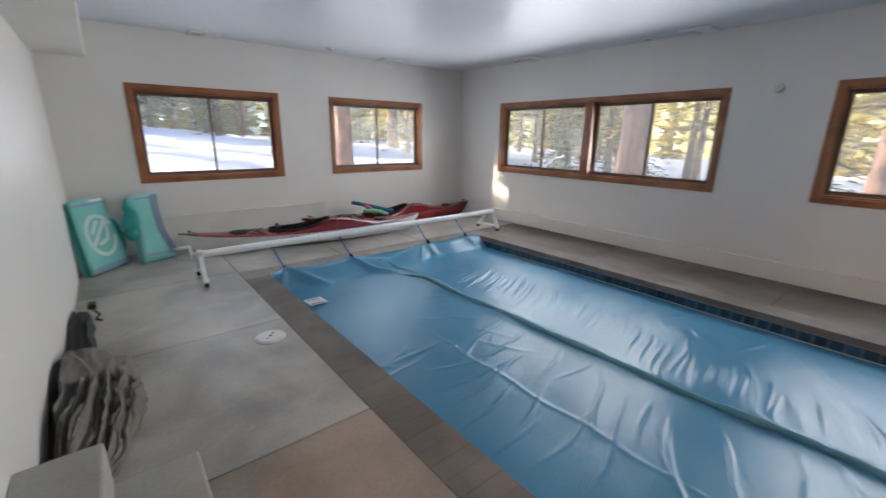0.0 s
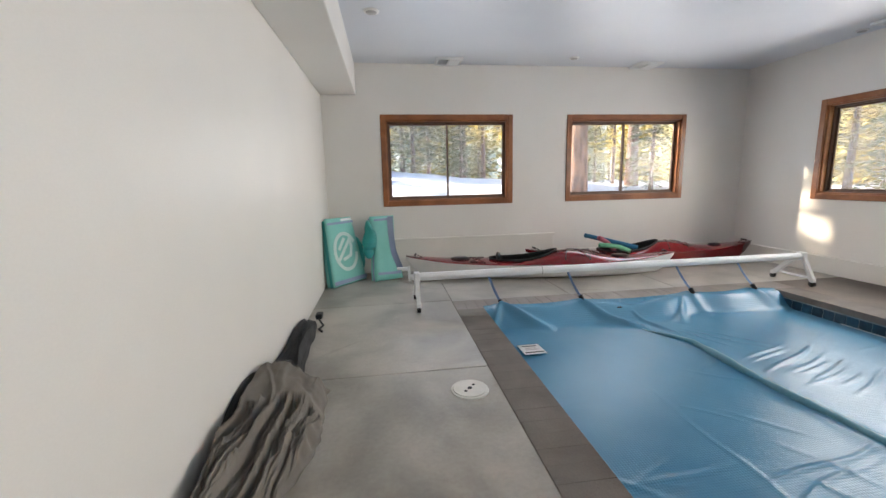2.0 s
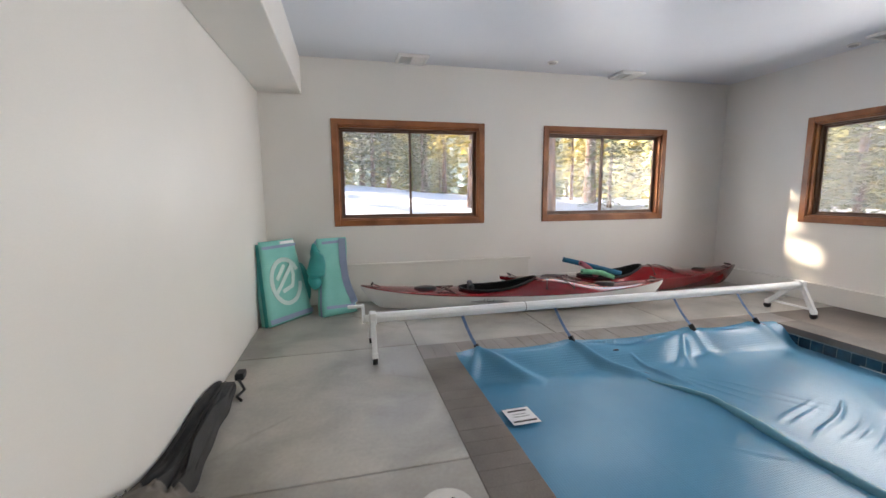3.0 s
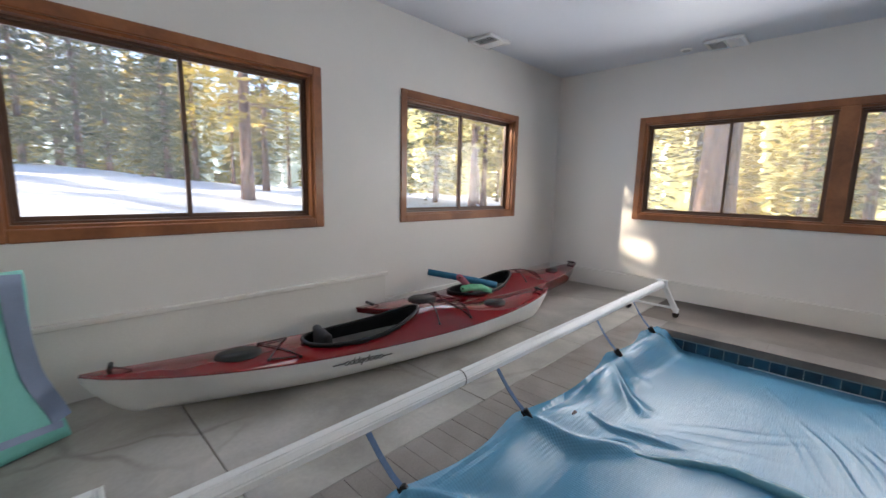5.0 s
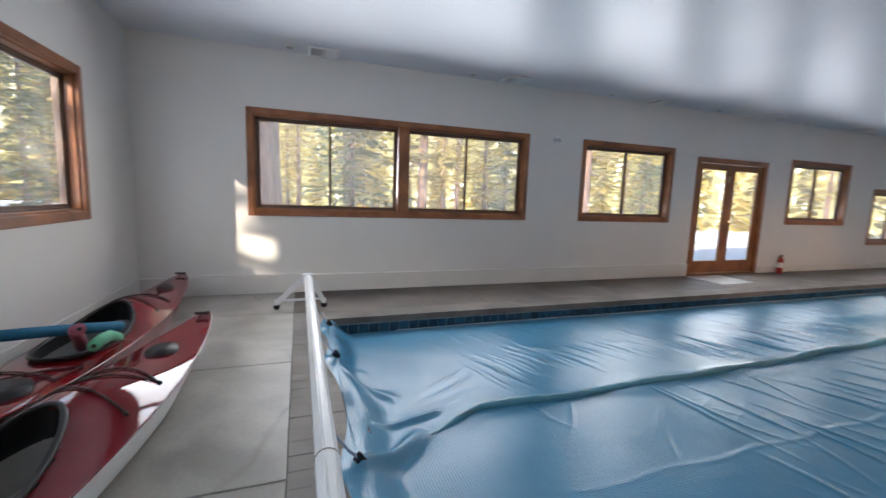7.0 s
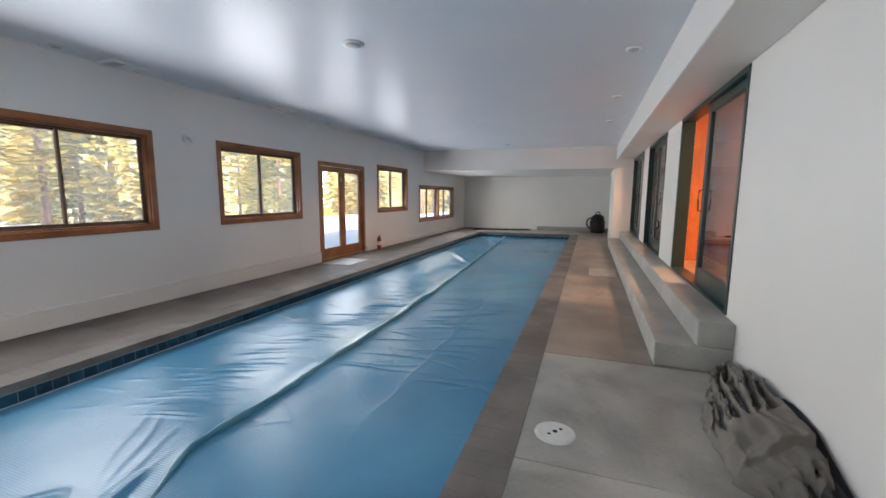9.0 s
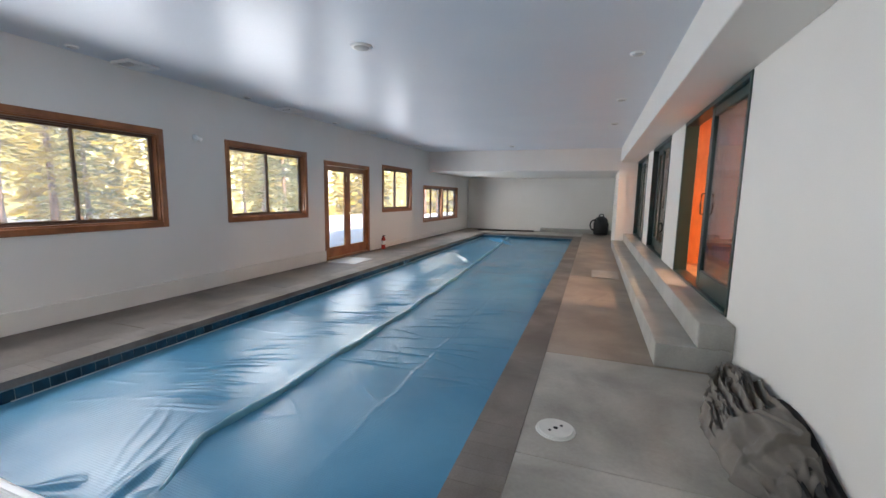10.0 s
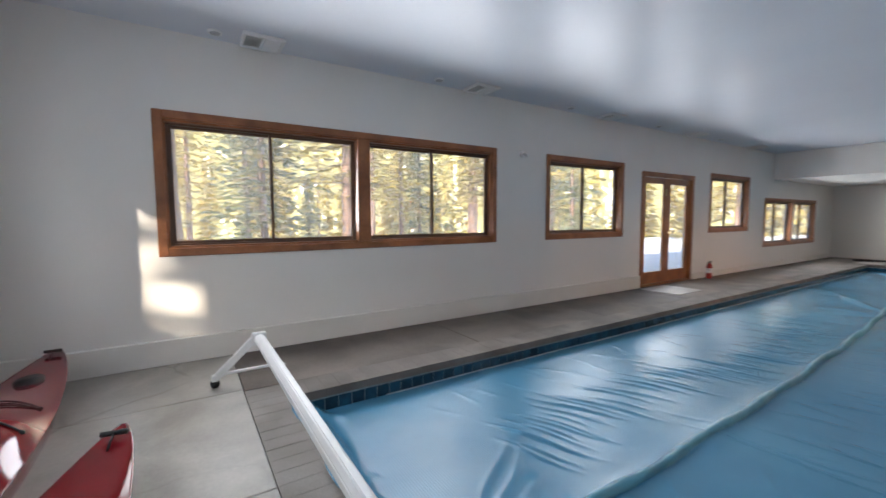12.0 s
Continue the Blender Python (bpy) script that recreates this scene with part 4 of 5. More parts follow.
for k in range(3):
    z = -0.072 - TB / 2 - k * TB
    if k == 2:
        y = py1 - TB / 2
        while y > py0:
            bm_box(bm, px1 - 0.008, px1, y - TB / 2 + 0.002, y + TB / 2 - 0.003, z - TB / 2 + 0.002, z + TB / 2 - 0.003)
            y -= TB
        continue
    y = py1 - TB / 2 - 90 * TB
    while y > py0:
        bm_box(bm, px1 - 0.008, px1, y - TB / 2 + 0.002, y + TB / 2 - 0.003, z - TB / 2 + 0.002, z + TB / 2 - 0.003)
        y -= TB
    y = py1 - TB / 2
    while y > py0:
        bm_box(bm, px0, px0 + 0.008, y - TB / 2 + 0.002, y + TB / 2 - 0.003, z - TB / 2 + 0.002, z + TB / 2 - 0.003)
        y -= TB
    x = px0 + TB / 2
    while x < px1:
        bm_box(bm, x - TB / 2 + 0.002, x + TB / 2 - 0.003, py0, py0 + 0.008, z - TB / 2 + 0.002, z + TB / 2 - 0.003)
        x += TB
far = part("far_tiles", bm, M_TILE, tiles)
far["kind"] = "stuff"
block("grout_bed", px1 - 0.003, px1 + 0.005, py0, py1, -0.31, -0.066, M_GROUT, tiles)
block("grout_bed", px0, px1 - 0.003, py1 - 0.003, py1 + 0.005, -0.31, -0.066, M_GROUT, tiles)

# ---- kayaks ----
M_RED = mat("red_deck", (0.14, 0.003, 0.007), 0.08, (0.20, 0.006, 0.010), 2.0, fine=0.04, coat=0.45)
M_RED.node_tree.nodes["Principled BSDF"].inputs["Coat Roughness"].default_value = 0.03
M_RED.node_tree.nodes["Principled BSDF"].inputs["Specular IOR Level"].default_value = 0.33
M_HULL = mat("white_hull", (0.70, 0.70, 0.68), 0.34, (0.77, 0.77, 0.75), 2.0, fine=0.03)
M_BLACK = mat("black_rubber", (0.007, 0.007, 0.0075), 0.45, (0.016, 0.016, 0.016), 6, fine=0.1)
M_BLACK.node_tree.nodes["Principled BSDF"].inputs["Specular IOR Level"].default_value = 0.3
M_SEAT = mat("dark_seat", (0.012, 0.012, 0.013), 0.7, (0.025, 0.025, 0.027), 8, fine=0.1, bump=0.2)
M_GREYIN = mat("grey_lining", (0.14, 0.135, 0.125), 0.5, (0.22, 0.21, 0.195), 3, fine=0.05)
M_LINING = mat("pale_lining", (0.30, 0.29, 0.27), 0.5, (0.38, 0.37, 0.345), 3, fine=0.05)
M_CORD = mat("deck_cord", (0.02, 0.012, 0.012), 0.7, (0.05, 0.03, 0.03), 20)


def kayak(name, label, m, L, W, hull_m, cockpit, hatches, rocker, logo=True, rest=True, raked=False):
    k = place(m, thing(name, label, "kayak", group="kayaks by the wall"))
    N = 72
    c0, c1, cw = cockpit

    def half(s):
        return W * max(0.0, math.sin(math.pi * min(1, max(0, s)))) ** 0.72 + 0.006

    def sheer(s):
        return 0.215 + rocker * abs(2 * s - 1) ** 3.2

    def keel(s):
        e = abs(2 * s - 1)
        return 0.0 + 0.02 * e ** 2 + (0.25 * max(0.0, (e - 0.5) / 0.5) ** 1.1 if raked and s < 0.5 else 0.05 * max(0.0, (e - 0.6) / 0.4) ** 1.5 + 0.20 * max(0.0, (e - 0.87) / 0.13) ** 1.7)

    def crown(s):
        # low behind the cockpit, peaked before it
        return 0.03 * math.sin(math.pi * s) ** 0.8 + 0.115 * math.exp(-((s - 0.60) / 0.125) ** 2)

    prof = ((1.0, 1.0), (0.985, 0.78), (0.94, 0.55), (0.84, 0.30), (0.62, 0.11), (0.36, 0.03), (0.0, 0.0))
    bm = bmesh.new()
    rows = []
    for i in range(N + 1):
        s = i / N
        w, zs, zk = half(s), sheer(s), keel(s)
        vee = 0.8 * smooth((abs(2 * s - 1) - 0.3) / 0.6)
        sect = [(a + (b - a) * vee, b) for a, b in prof]
        row = [bm.verts.new((s * L, -a * w, zk + b * (zs - zk))) for a, b in sect]
        row += [bm.verts.new((s * L, a * w, zk + b * (zs - zk))) for a, b in sect[-2::-1]]
        rows.append(row)
    for A, B in zip(rows, rows[1:]):
        for j in range(len(A) - 1):
            bm.faces.new((A[j], A[j + 1], B[j + 1], B[j]))
    bm.faces.new(rows[0])
    bm.faces.new(rows[-1])
    part("hull", bm, hull_m, k, "", True)

    def deck_z(s, v):
        return sheer(s) + crown(s) * (1 - v * v) + 0.004

    def in_pit(s, v):
        f = (s - c0) / (c1 - c0)
        if not 0 < f < 1:
            return False
        return abs(v) * half(s) < cw * (math.sin(math.pi * f ** 0.8)) ** 0.5

    bm = bmesh.new()
    V = 28
    grid = [[bm.verts.new((i / (2 * N) * L, v * (half(i / (2 * N)) + 0.004), deck_z(i / (2 * N), v))) for v in [2 * j / V - 1 for j in range(V + 1)]] for i in range(2 * N + 1)]
    for i in range(2 * N):
        for j in range(V):
            s, v = (i + 0.5) / (2 * N), 2 * (j + 0.5) / V - 1
            if not in_pit(s, v):
                bm.faces.new((grid[i][j], grid[i + 1][j], grid[i + 1][j + 1], grid[i][j + 1]))
    bmesh.ops.delete(bm, geom=[v for v in bm.verts if not v.link_faces], context="VERTS")
    part("deck", bm, M_RED, k, "glossy red deck", True)
    # seam along the sheer
    for sg in (-1, 1):
        bm = bmesh.new()
        bm_tube(bm, [(i / 40 * L, sg * (half(i / 40) + 0.003), sheer(i / 40)) for i in range(41)], 0.006, 6)
        part("seam_strip", bm, M_RED, k, "", True)
    # cockpit: coaming, tub, seat
    ring, tub = [], []
    for q in range(48):
        a = q / 48 * math.tau
        f = 0.5 - 0.5 * math.cos(a)
        s = c0 + (c1 - c0) * f
        yy = cw * (math.sin(math.pi * min(0.999, max(0.001, f)) ** 0.8)) ** 0.5 * (1 if math.sin(a) >= 0 else -1)
        v = yy / half(s)
        ring.append((s * L, yy, deck_z(s, v) + 0.018))
        tub.append((s * L, yy * 1.08, keel(s) + 0.05))
    bm = bmesh.new()
    bm_tube(bm, ring, 0.013, 8, True)
    part("coaming", bm, M_BLACK, k, "black cockpit rim", True)
    bm = bmesh.new()
    lip = [Vector(p).lerp(Vector(q_), 0.45) for p, q_ in zip(ring, tub)]
    A = [bm.verts.new(p) for p in ring]
    B = [bm.verts.new(p) for p in lip]
    for q in range(48):
        bm.faces.new((A[q], A[(q + 1) % 48], B[(q + 1) % 48], B[q]))
    part("cockpit_lip", bm, M_BLACK, k, "black cockpit lip", True)
    bm = bmesh.new()
    A = [bm.verts.new(p) for p in lip]
    B = [bm.verts.new(p) for p in tub]
    for q in range(48):
        bm.faces.new((A[q], A[(q + 1) % 48], B[(q + 1) % 48], B[q]))
    part("cockpit_wall", bm, M_LINING, k, "grey cockpit wall", True)
    bm = bmesh.new()
    bm.faces.new([bm.verts.new(Vector(p) + Vector((0, 0, 0.004))) for p in tub])
    part("cockpit_floor", bm, M_LINING, k, "grey cockpit floor")
    sx = (c0 + 0.30 * (c1 - c0)) * L
    bm = bmesh.new()
    bm_box(bm, sx - 0.12, sx + 0.26, -0.17, 0.17, 0.05, 0.11, 0.03, 3)
    part("seat", bm, M_SEAT, k, "padded black seat", True)
    bm = bmesh.new()
    bm_box(bm, sx - 0.17, sx - 0.11, -0.14, 0.14, 0.08, sheer(0.5) + (0.11 if rest else -0.02), 0.028, 3)
    part("backrest", bm, M_SEAT, k, "padded black backrest", True)
    # hatches
    for hs, ln, wd in hatches:
        bm = bmesh.new()
        zt = deck_z(hs, 0)
        bmesh.ops.create_cone(bm, cap_ends=True, segments=32, radius1=1.0, radius2=0.93, depth=0.05, matrix=Matrix.Translation((hs * L, 0, zt - 0.004)) @ Matrix.Diagonal((ln, wd, 1, 1)))
        bmesh.ops.bevel(bm, geom=[e for e in bm.edges if len(e.link_faces) == 2 and any(len(f.verts) > 4 for f in e.link_faces)], offset=0.008, segments=2, affect="EDGES")
        part("hatch_cover", bm, M_BLACK, k, "black rubber hatch cover", True)
    # cords and handles
    def deck_line(pts, r=0.005):
        out = []
        for (s0, v0), (s1, v1) in zip(pts, pts[1:]):
            for q in range(8):
                f = q / 8
                s, v = s0 + (s1 - s0) * f, v0 + (v1 - v0) * f
                out.append((s * L, v * half(s), deck_z(s, v) + 0.008))
        bm = bmesh.new()
        bm_tube(bm, out, r, 6)
        part("deck_cord", bm, M_CORD, k, "", True)
        for s, v in pts:
            bm = bmesh.new()
            p = Vector((s * L, v * half(s), deck_z(s, v) + 0.004))
            bmesh.ops.create_uvsphere(bm, u_segments=8, v_segments=6, radius=0.012, matrix=Matrix.Translation(p))
            part("cord_fitting", bm, M_BLACK, k, "", True)
    deck_line([(c1 + 0.02, -0.8), (c1 + 0.06, 0.75), (c1 + 0.11, -0.8), (c1 + 0.15, 0.75), (c1 + 0.02, 0.8)])
    deck_line([(c0 - 0.02, -0.78), (c0 - 0.07, 0.7), (c0 - 0.02, 0.78), (c0 - 0.07, -0.7), (c0 - 0.02, -0.78)])
    for s in (0.035, 0.965):
        bm = bmesh.new()
        bm_cyl(bm, (s * L, -0.05, deck_z(s, 0) + 0.03), (s * L, 0.05, deck_z(s, 0) + 0.03), 0.012, seg=10)
        part("carry_handle", bm, M_BLACK, k, "black toggle handle", True)
        bm = bmesh.new()
        d = 0.09 if s < 0.5 else -0.09
        bm_tube(bm, [(s * L, 0, deck_z(s, 0) + 0.03), ((s * L + d * 0.5), 0, deck_z(s, 0) + 0.015), (s * L + d, 0, deck_z(s + d / L, 0) + 0.004)], 0.005, 6)
        part("handle_cord", bm, M_CORD, k, "", True)
    if logo:
        # a plain dark scribble of bars in place of the maker's mark
        bm = bmesh.new()
        s0 = 0.365
        def side(s, b):
            w = half(s)
            zk, zs = keel(s), sheer(s)
            return Vector((s * L, -w - 0.003, zk + b * (zs - zk)))
        for q in range(8):
            s = s0 + 0.006 + 0.0095 * q
            loop = []
            for a in range(10):
                u = a / 10 * math.tau
                loop.append(side(s + 0.0036 * math.cos(u) + 0.002 * math.sin(u), 0.72 + 0.06 * math.sin(u)))
            bm_tube(bm, loop, 0.003, 6, True)
            if q in (1, 2, 4):
                bm_tube(bm, [side(s + 0.003, 0.68), side(s + 0.0055, 0.86)], 0.0033, 6)
            if q == 3:
                bm_tube(bm, [side(s + 0.003, 0.76), side(s - 0.002, 0.58)], 0.0033, 6)
        for u0, u1 in ((-0.020, 0.002), (0.074, 0.096)):
            bm_tube(bm, [side(s0 + u0, 0.71), side(s0 + u1, 0.73)], 0.003, 6)
        part("maker_mark", bm, M_BLACK, k, "small dark mark on the hull side")
    return k


def along(a, b):
    d = Vector(b) - Vector(a)
    return math.degrees(math.atan2(d.y, d.x)), d.length


turn, ln = along((0.76, 6.56), (4.316, 5.946))
K1 = kayak("kayak", "long red and white touring kayak resting on the deck", pose(0.76, 6.56, 0.0, 0, 0, turn), ln, 0.272, M_HULL, (0.315, 0.565, 0.185), ((0.205, 0.14, 0.10), (0.80, 0.12, 0.085)), 0.095)
turn, ln = along((2.498, 6.658), (6.046, 6.511))
K2 = kayak("kayak", "red kayak lying close against the wall", pose(2.498, 6.658, 0.0, 0, 0, turn), ln, 0.268, M_RED, (0.31, 0.565, 0.20), ((0.20, 0.15, 0.13), (0.83, 0.10, 0.075)), 0.09, False, False, True)

# swimming noodles lying across the second cockpit
M_NOOD = {c: mat("foam_" + c, v, 0.8, tuple(min(1, x * 1.25) for x in v), 14, fine=0.06, bump=0.2, bump_scale=120) for c, v in (("blue", (0.015, 0.12, 0.22)), ("green", (0.13, 0.38, 0.22)), ("pink", (0.34, 0.09, 0.13)))}
for c, pts in (("blue", [(3.508, 6.872, 0.444), (3.70, 6.72, 0.40), (3.88, 6.58, 0.355), (4.12, 6.45, 0.29)]), ("green", [(3.477, 6.353, 0.369), (3.64, 6.375, 0.355), (3.80, 6.40, 0.325), (3.98, 6.42, 0.25)]), ("pink", [(3.503, 6.424, 0.463), (3.57, 6.47, 0.435), (3.68, 6.51, 0.375), (3.82, 6.55, 0.26)])):
    t = thing("pool_noodle", "%s foam pool noodle lying in the kayak" % c, "pool noodle", group="pool noodles")
    bm = bmesh.new()
    bm_tube(bm, pts, 0.033, 14)
    part("foam", bm, M_NOOD[c], t, "", True)
    # solid black plug gives the shade of the bore by colour
    bm = bmesh.new()
    a, b = Vector(pts[0]), Vector(pts[1])
    bm_cyl(bm, a - (b - a).normalized() * 0.002, a + (b - a) * 0.05, 0.011)
    part("hole", bm, M_BLACK, t)

# ---- cover reel ----
M_PVC = mat("white_tube", (0.72, 0.73, 0.72), 0.35, (0.79, 0.80, 0.79), 3, fine=0.04)
M_STRAP = mat("blue_strap", (0.07, 0.13, 0.25), 0.7, (0.11, 0.18, 0.31), 12, fine=0.1)
reel = thing("cover_reel", "white pool cover reel on two frames beside the pool", "cover reel")
TY, TZ, TX0, TX1 = 5.185, 0.335, 0.83, 5.40


def extrusion(a, b, r):
    """An eight-sided aluminium profile with a groove along each corner."""
    bm = bmesh.new()
    ring = []
    for k in range(8):
        for da, rad in ((-16, 1.0), (16, 1.0), (20, 0.93), (25, 0.93)):
            ang = radians(45 * k + 8 + da)
            ring.append((rad * r * math.cos(ang), rad * r * math.sin(ang)))
    ends = [[bm.verts.new((x, TY + u, TZ + v)) for u, v in ring] for x in (a, b)]
    n_ = len(ring)
    for k in range(n_):
        bm.faces.new((ends[0][k], ends[0][(k + 1) % n_], ends[1][(k + 1) % n_], ends[1][k]))
    bm.faces.new(ends[0])
    bm.faces.new(ends[1])
    return bm


for a, b, r in ((TX0, 2.153, 0.043), (2.159, TX1, 0.041)):
    part("tube", extrusion(a, b, r), M_PVC, reel)
bm = bmesh.new()
bm_cyl(bm, (2.1535, TY, TZ), (2.1585, TY, TZ), 0.044, seg=28)
part("joint_band", bm, M_GREYIN, reel, "thin dark joint band", True)


def channel(a, b, wide, deep):
    """A flat bar from a to b in the plane across the reel, with raised lips along its outer face."""
    a, b = Vector(a), Vector(b)
    d = b - a
    m = Matrix.Translation((a + b) / 2) @ Matrix.Rotation(math.atan2(-d.y, d.z), 4, "X")
    bm = bmesh.new()
    h = d.length / 2
    bm_box(bm, -deep / 2, deep / 2, -wide / 2, wide / 2, -h, h, 0.003, 1)
    for sg in (-1, 1):
        for y0 in (-wide / 2 - 0.001, wide / 2 - 0.011):
            bm_box(bm, sg * deep / 2, sg * (deep / 2 + 0.008), y0, y0 + 0.012, -h, h)
    bmesh.ops.transform(bm, matrix=m, verts=bm.verts)
    return bm


for sx in (0.80, 5.40):
    for dy in (-0.165, 0.325):
        leg = part("leg", channel((sx, TY + dy * 0.06, TZ + 0.02), (sx, TY + dy * 0.97, 0.075), 0.048, 0.022), M_PVC, reel)
        bm = bmesh.new()
        bm_cyl(bm, (sx - 0.018, TY + dy, 0.032), (sx + 0.018, TY + dy, 0.032), 0.032, seg=18)
        part("caster", bm, M_BLACK, leg, "small black caster", True)
        bm = bmesh.new()
        bm_box(bm, sx - 0.024, sx + 0.024, TY + dy - 0.022, TY + dy + 0.022, 0.05, 0.098, 0.005, 1)
        part("foot_bracket", bm, M_PVC, leg)
    block("cross_bar", sx - 0.009, sx + 0.009, TY - 0.145, TY + 0.305, 0.085, 0.108, M_PVC, reel, "", 0.004, 1)
    bm = bmesh.new()
    bm_box(bm, sx - 0.03, sx + 0.03, TY - 0.052, TY + 0.052, TZ - 0.052, TZ + 0.05, 0.012, 2)
    part("bearing", bm, M_PVC, reel)
bm = bmesh.new()
bm_cyl(bm, (0.775, TY, TZ), (0.725, TY, TZ), 0.03, seg=18)
part("crank_hub", bm, M_PVC, reel, "", True)
part("crank_arm", channel((0.727, TY - 0.012, TZ - 0.03), (0.727, TY + 0.135, TZ + 0.08), 0.032, 0.010), M_PVC, reel)
bm = bmesh.new()
bm_box(bm, 0.60, 0.733, TY + 0.112, TY + 0.148, TZ + 0.058, TZ + 0.082, 0.006, 2)
part("crank_handle", bm, M_PVC, reel)
for cx, cy in CLIPS:
    bm = bmesh.new()
    top = Vector((cx - 0.09, TY - 0.02, TZ - 0.036))
    end = Vector((cx, cy - 0.01, 0.055))
    d = (end - top).normalized()
    s = Vector((1, 0, 0)) - d * d.x
    s.normalize()
    nrm = d.cross(s)
    v = [bm.verts.new(top + (end - top) * f + s * a * 0.013 + nrm * b * 0.0015 + Vector((0, 0, -0.02 * math.sin(math.pi * f)))) for f in (0, 0.33, 0.66, 1) for a, b in ((-1, -1), (1, -1), (1, 1), (-1, 1))]
    for i in range(3):
        for j in range(4):
            bm.faces.new((v[4 * i + j], v[4 * i + (j + 1) % 4], v[4 * i + 4 + (j + 1) % 4], v[4 * i + 4 + j]))
    bm.faces.new(v[:4])
    bm.faces.new(v[-4:])
    strap = part("strap", bm, M_STRAP, reel, "blue webbing strap")
    bm = bmesh.new()
    bm_box(bm, -0.022, 0.022, -0.012, 0.012, -0.035, 0.035, 0.004, 1)
    bmesh.ops.transform(bm, matrix=Matrix.Translation(end + d * 0.012) @ d.to_track_quat("Z", "X").to_matrix().to_4x4(), verts=bm.verts)
    part("clip", bm, M_BLACK, strap, "black plastic clip")
bm = bmesh.new()
bm_box(bm, 2.89, 2.95, 4.905, 4.935, -0.075, -0.045, 0.006, 1)
part("loose_clip", bm, M_BLACK, reel, "black plastic clip")
M_PAPER = mat("white_label", (0.72, 0.72, 0.72), 0.5, (0.78, 0.78, 0.78), 6)
lab = thing("label_sheet", "white printed label on the pool cover", "label")
bm = bmesh.new()
bm_box(bm, -0.098, 0.098, -0.098, 0.098, 0.0, 0.002)
bmesh.ops.transform(bm, matrix=pose(1.715, 4.27, -0.149, 0, 1, 3), verts=bm.verts)
sheet = part("sheet", bm, M_PAPER, lab)
for dy, wd in ((0.062, 0.07), (-0.065, 0.085), (0.02, 0.05), (-0.01, 0.06)):
    bm = bmesh.new()
    hh = 0.009 if abs(dy) > 0.05 else 0.003
    bm_box(bm, -wd, wd, dy - hh, dy + hh, 0.0022, 0.003)
    bmesh.ops.transform(bm, matrix=pose(1.715, 4.27, -0.149, 0, 1, 3), verts=bm.verts)
    part("print_bar", bm, M_BLACK if abs(dy) > 0.05 else M_GREYIN, lab)

# ---- folded paddle boards ----
M_TURQ = mat("turquoise_vinyl", (0.17, 0.50, 0.44), 0.5, (0.21, 0.56, 0.50), 3, fine=0.04, bump=0.15, bump_scale=240)
M_TEAL = mat("teal_vinyl", (0.02, 0.26, 0.25), 0.45, (0.03, 0.32, 0.30), 3, fine=0.04)
M_LAV = mat("lavender_vinyl", (0.22, 0.29, 0.43), 0.5, (0.27, 0.34, 0.48), 3, fine=0.04)
M_PALE = mat("pale_print", (0.55, 0.72, 0.68), 0.5, (0.62, 0.77, 0.73), 5, fine=0.04)


def slab_soft(bm, w0, w1, h, y0, y1, rng, sag=0.02, waist=0.0):
    """A soft padded panel, width w0 at the foot and w1 at the top, standing in the local xz plane."""
    nx_, nz_ = 14, 20
    front = [[None] * (nx_ + 1) for _ in range(nz_ + 1)]
    back = [[None] * (nx_ + 1) for _ in range(nz_ + 1)]
    ph = rng.uniform(0, 6)
    for j in range(nz_ + 1):
        for i in range(nx_ + 1):
            f, g = i / nx_, j / nz_
            x = (f - 0.5) * (w0 + (w1 - w0) * g) * (1 - waist * math.sin(math.pi * g) ** 2) + waist * 0.25 * (g - 0.4) ** 2
            ed = min(f, 1 - f, g, 1 - g)
            puff = (y1 - y0) * 0.5 * min(1.0, (ed / 0.10)) ** 0.5
            mid = (y0 + y1) / 2 + sag * math.sin(3.0 * g + ph) * math.cos(2.2 * f + ph)
            front[j][i] = bm.verts.new((x, mid - puff - 0.002, g * h))
            back[j][i] = bm.verts.new((x, mid + puff + 0.002, g * h))
    for j in range(nz_):
        for i in range(nx_):
            bm.faces.new((front[j][i], front[j][i + 1], front[j + 1][i + 1], front[j + 1][i]))
            bm.faces.new((back[j][i], back[j + 1][i], back[j + 1][i + 1], back[j][i + 1]))
    for i in range(nx_):
        bm.faces.new((front[0][i], back[0][i], back[0][i + 1], front[0][i + 1]))
        bm.faces.new((front[nz_][i], front[nz_][i + 1], back[nz_][i + 1], back[nz_][i]))
    for j in range(nz_):
        bm.faces.new((front[j][0], front[j + 1][0], back[j + 1][0], back[j][0]))
        bm.faces.new((front[j][nx_], back[j][nx_], back[j + 1][nx_], front[j + 1][nx_]))


def strip(parent, name, pts, wid, material, y, label=""):
    bm = bmesh.new()
    for (x0, z0), (x1, z1) in zip(pts, pts[1:]):
        d = Vector((x1 - x0, 0, z1 - z0))
        s = Vector((-d.z, 0, d.x)).normalized() * wid / 2
        e = d.normalized() * wid * 0.2
        a, b = Vector((x0, y, z0)) - e, Vector((x1, y, z1)) + e
        q = [a + s, b + s, b - s, a - s]
        lo = [bm.verts.new(p) for p in q]
        hi = [bm.verts.new(p + Vector((0, -0.003, 0))) for p in q]
        bm.faces.new(lo)
        bm.faces.new(hi[::-1])
        for i in range(4):
            bm.faces.new((lo[i], lo[(i + 1) % 4], hi[(i + 1) % 4], hi[i]))
    return part(name, bm, material, parent, label)


rs = random.Random(3)
A = place(pose(-0.01, 6.42, 0.0, -11, 0, 50), thing("paddle_board", "deflated turquoise paddle board folded against the wall", "paddle board", group="folded paddle boards"))
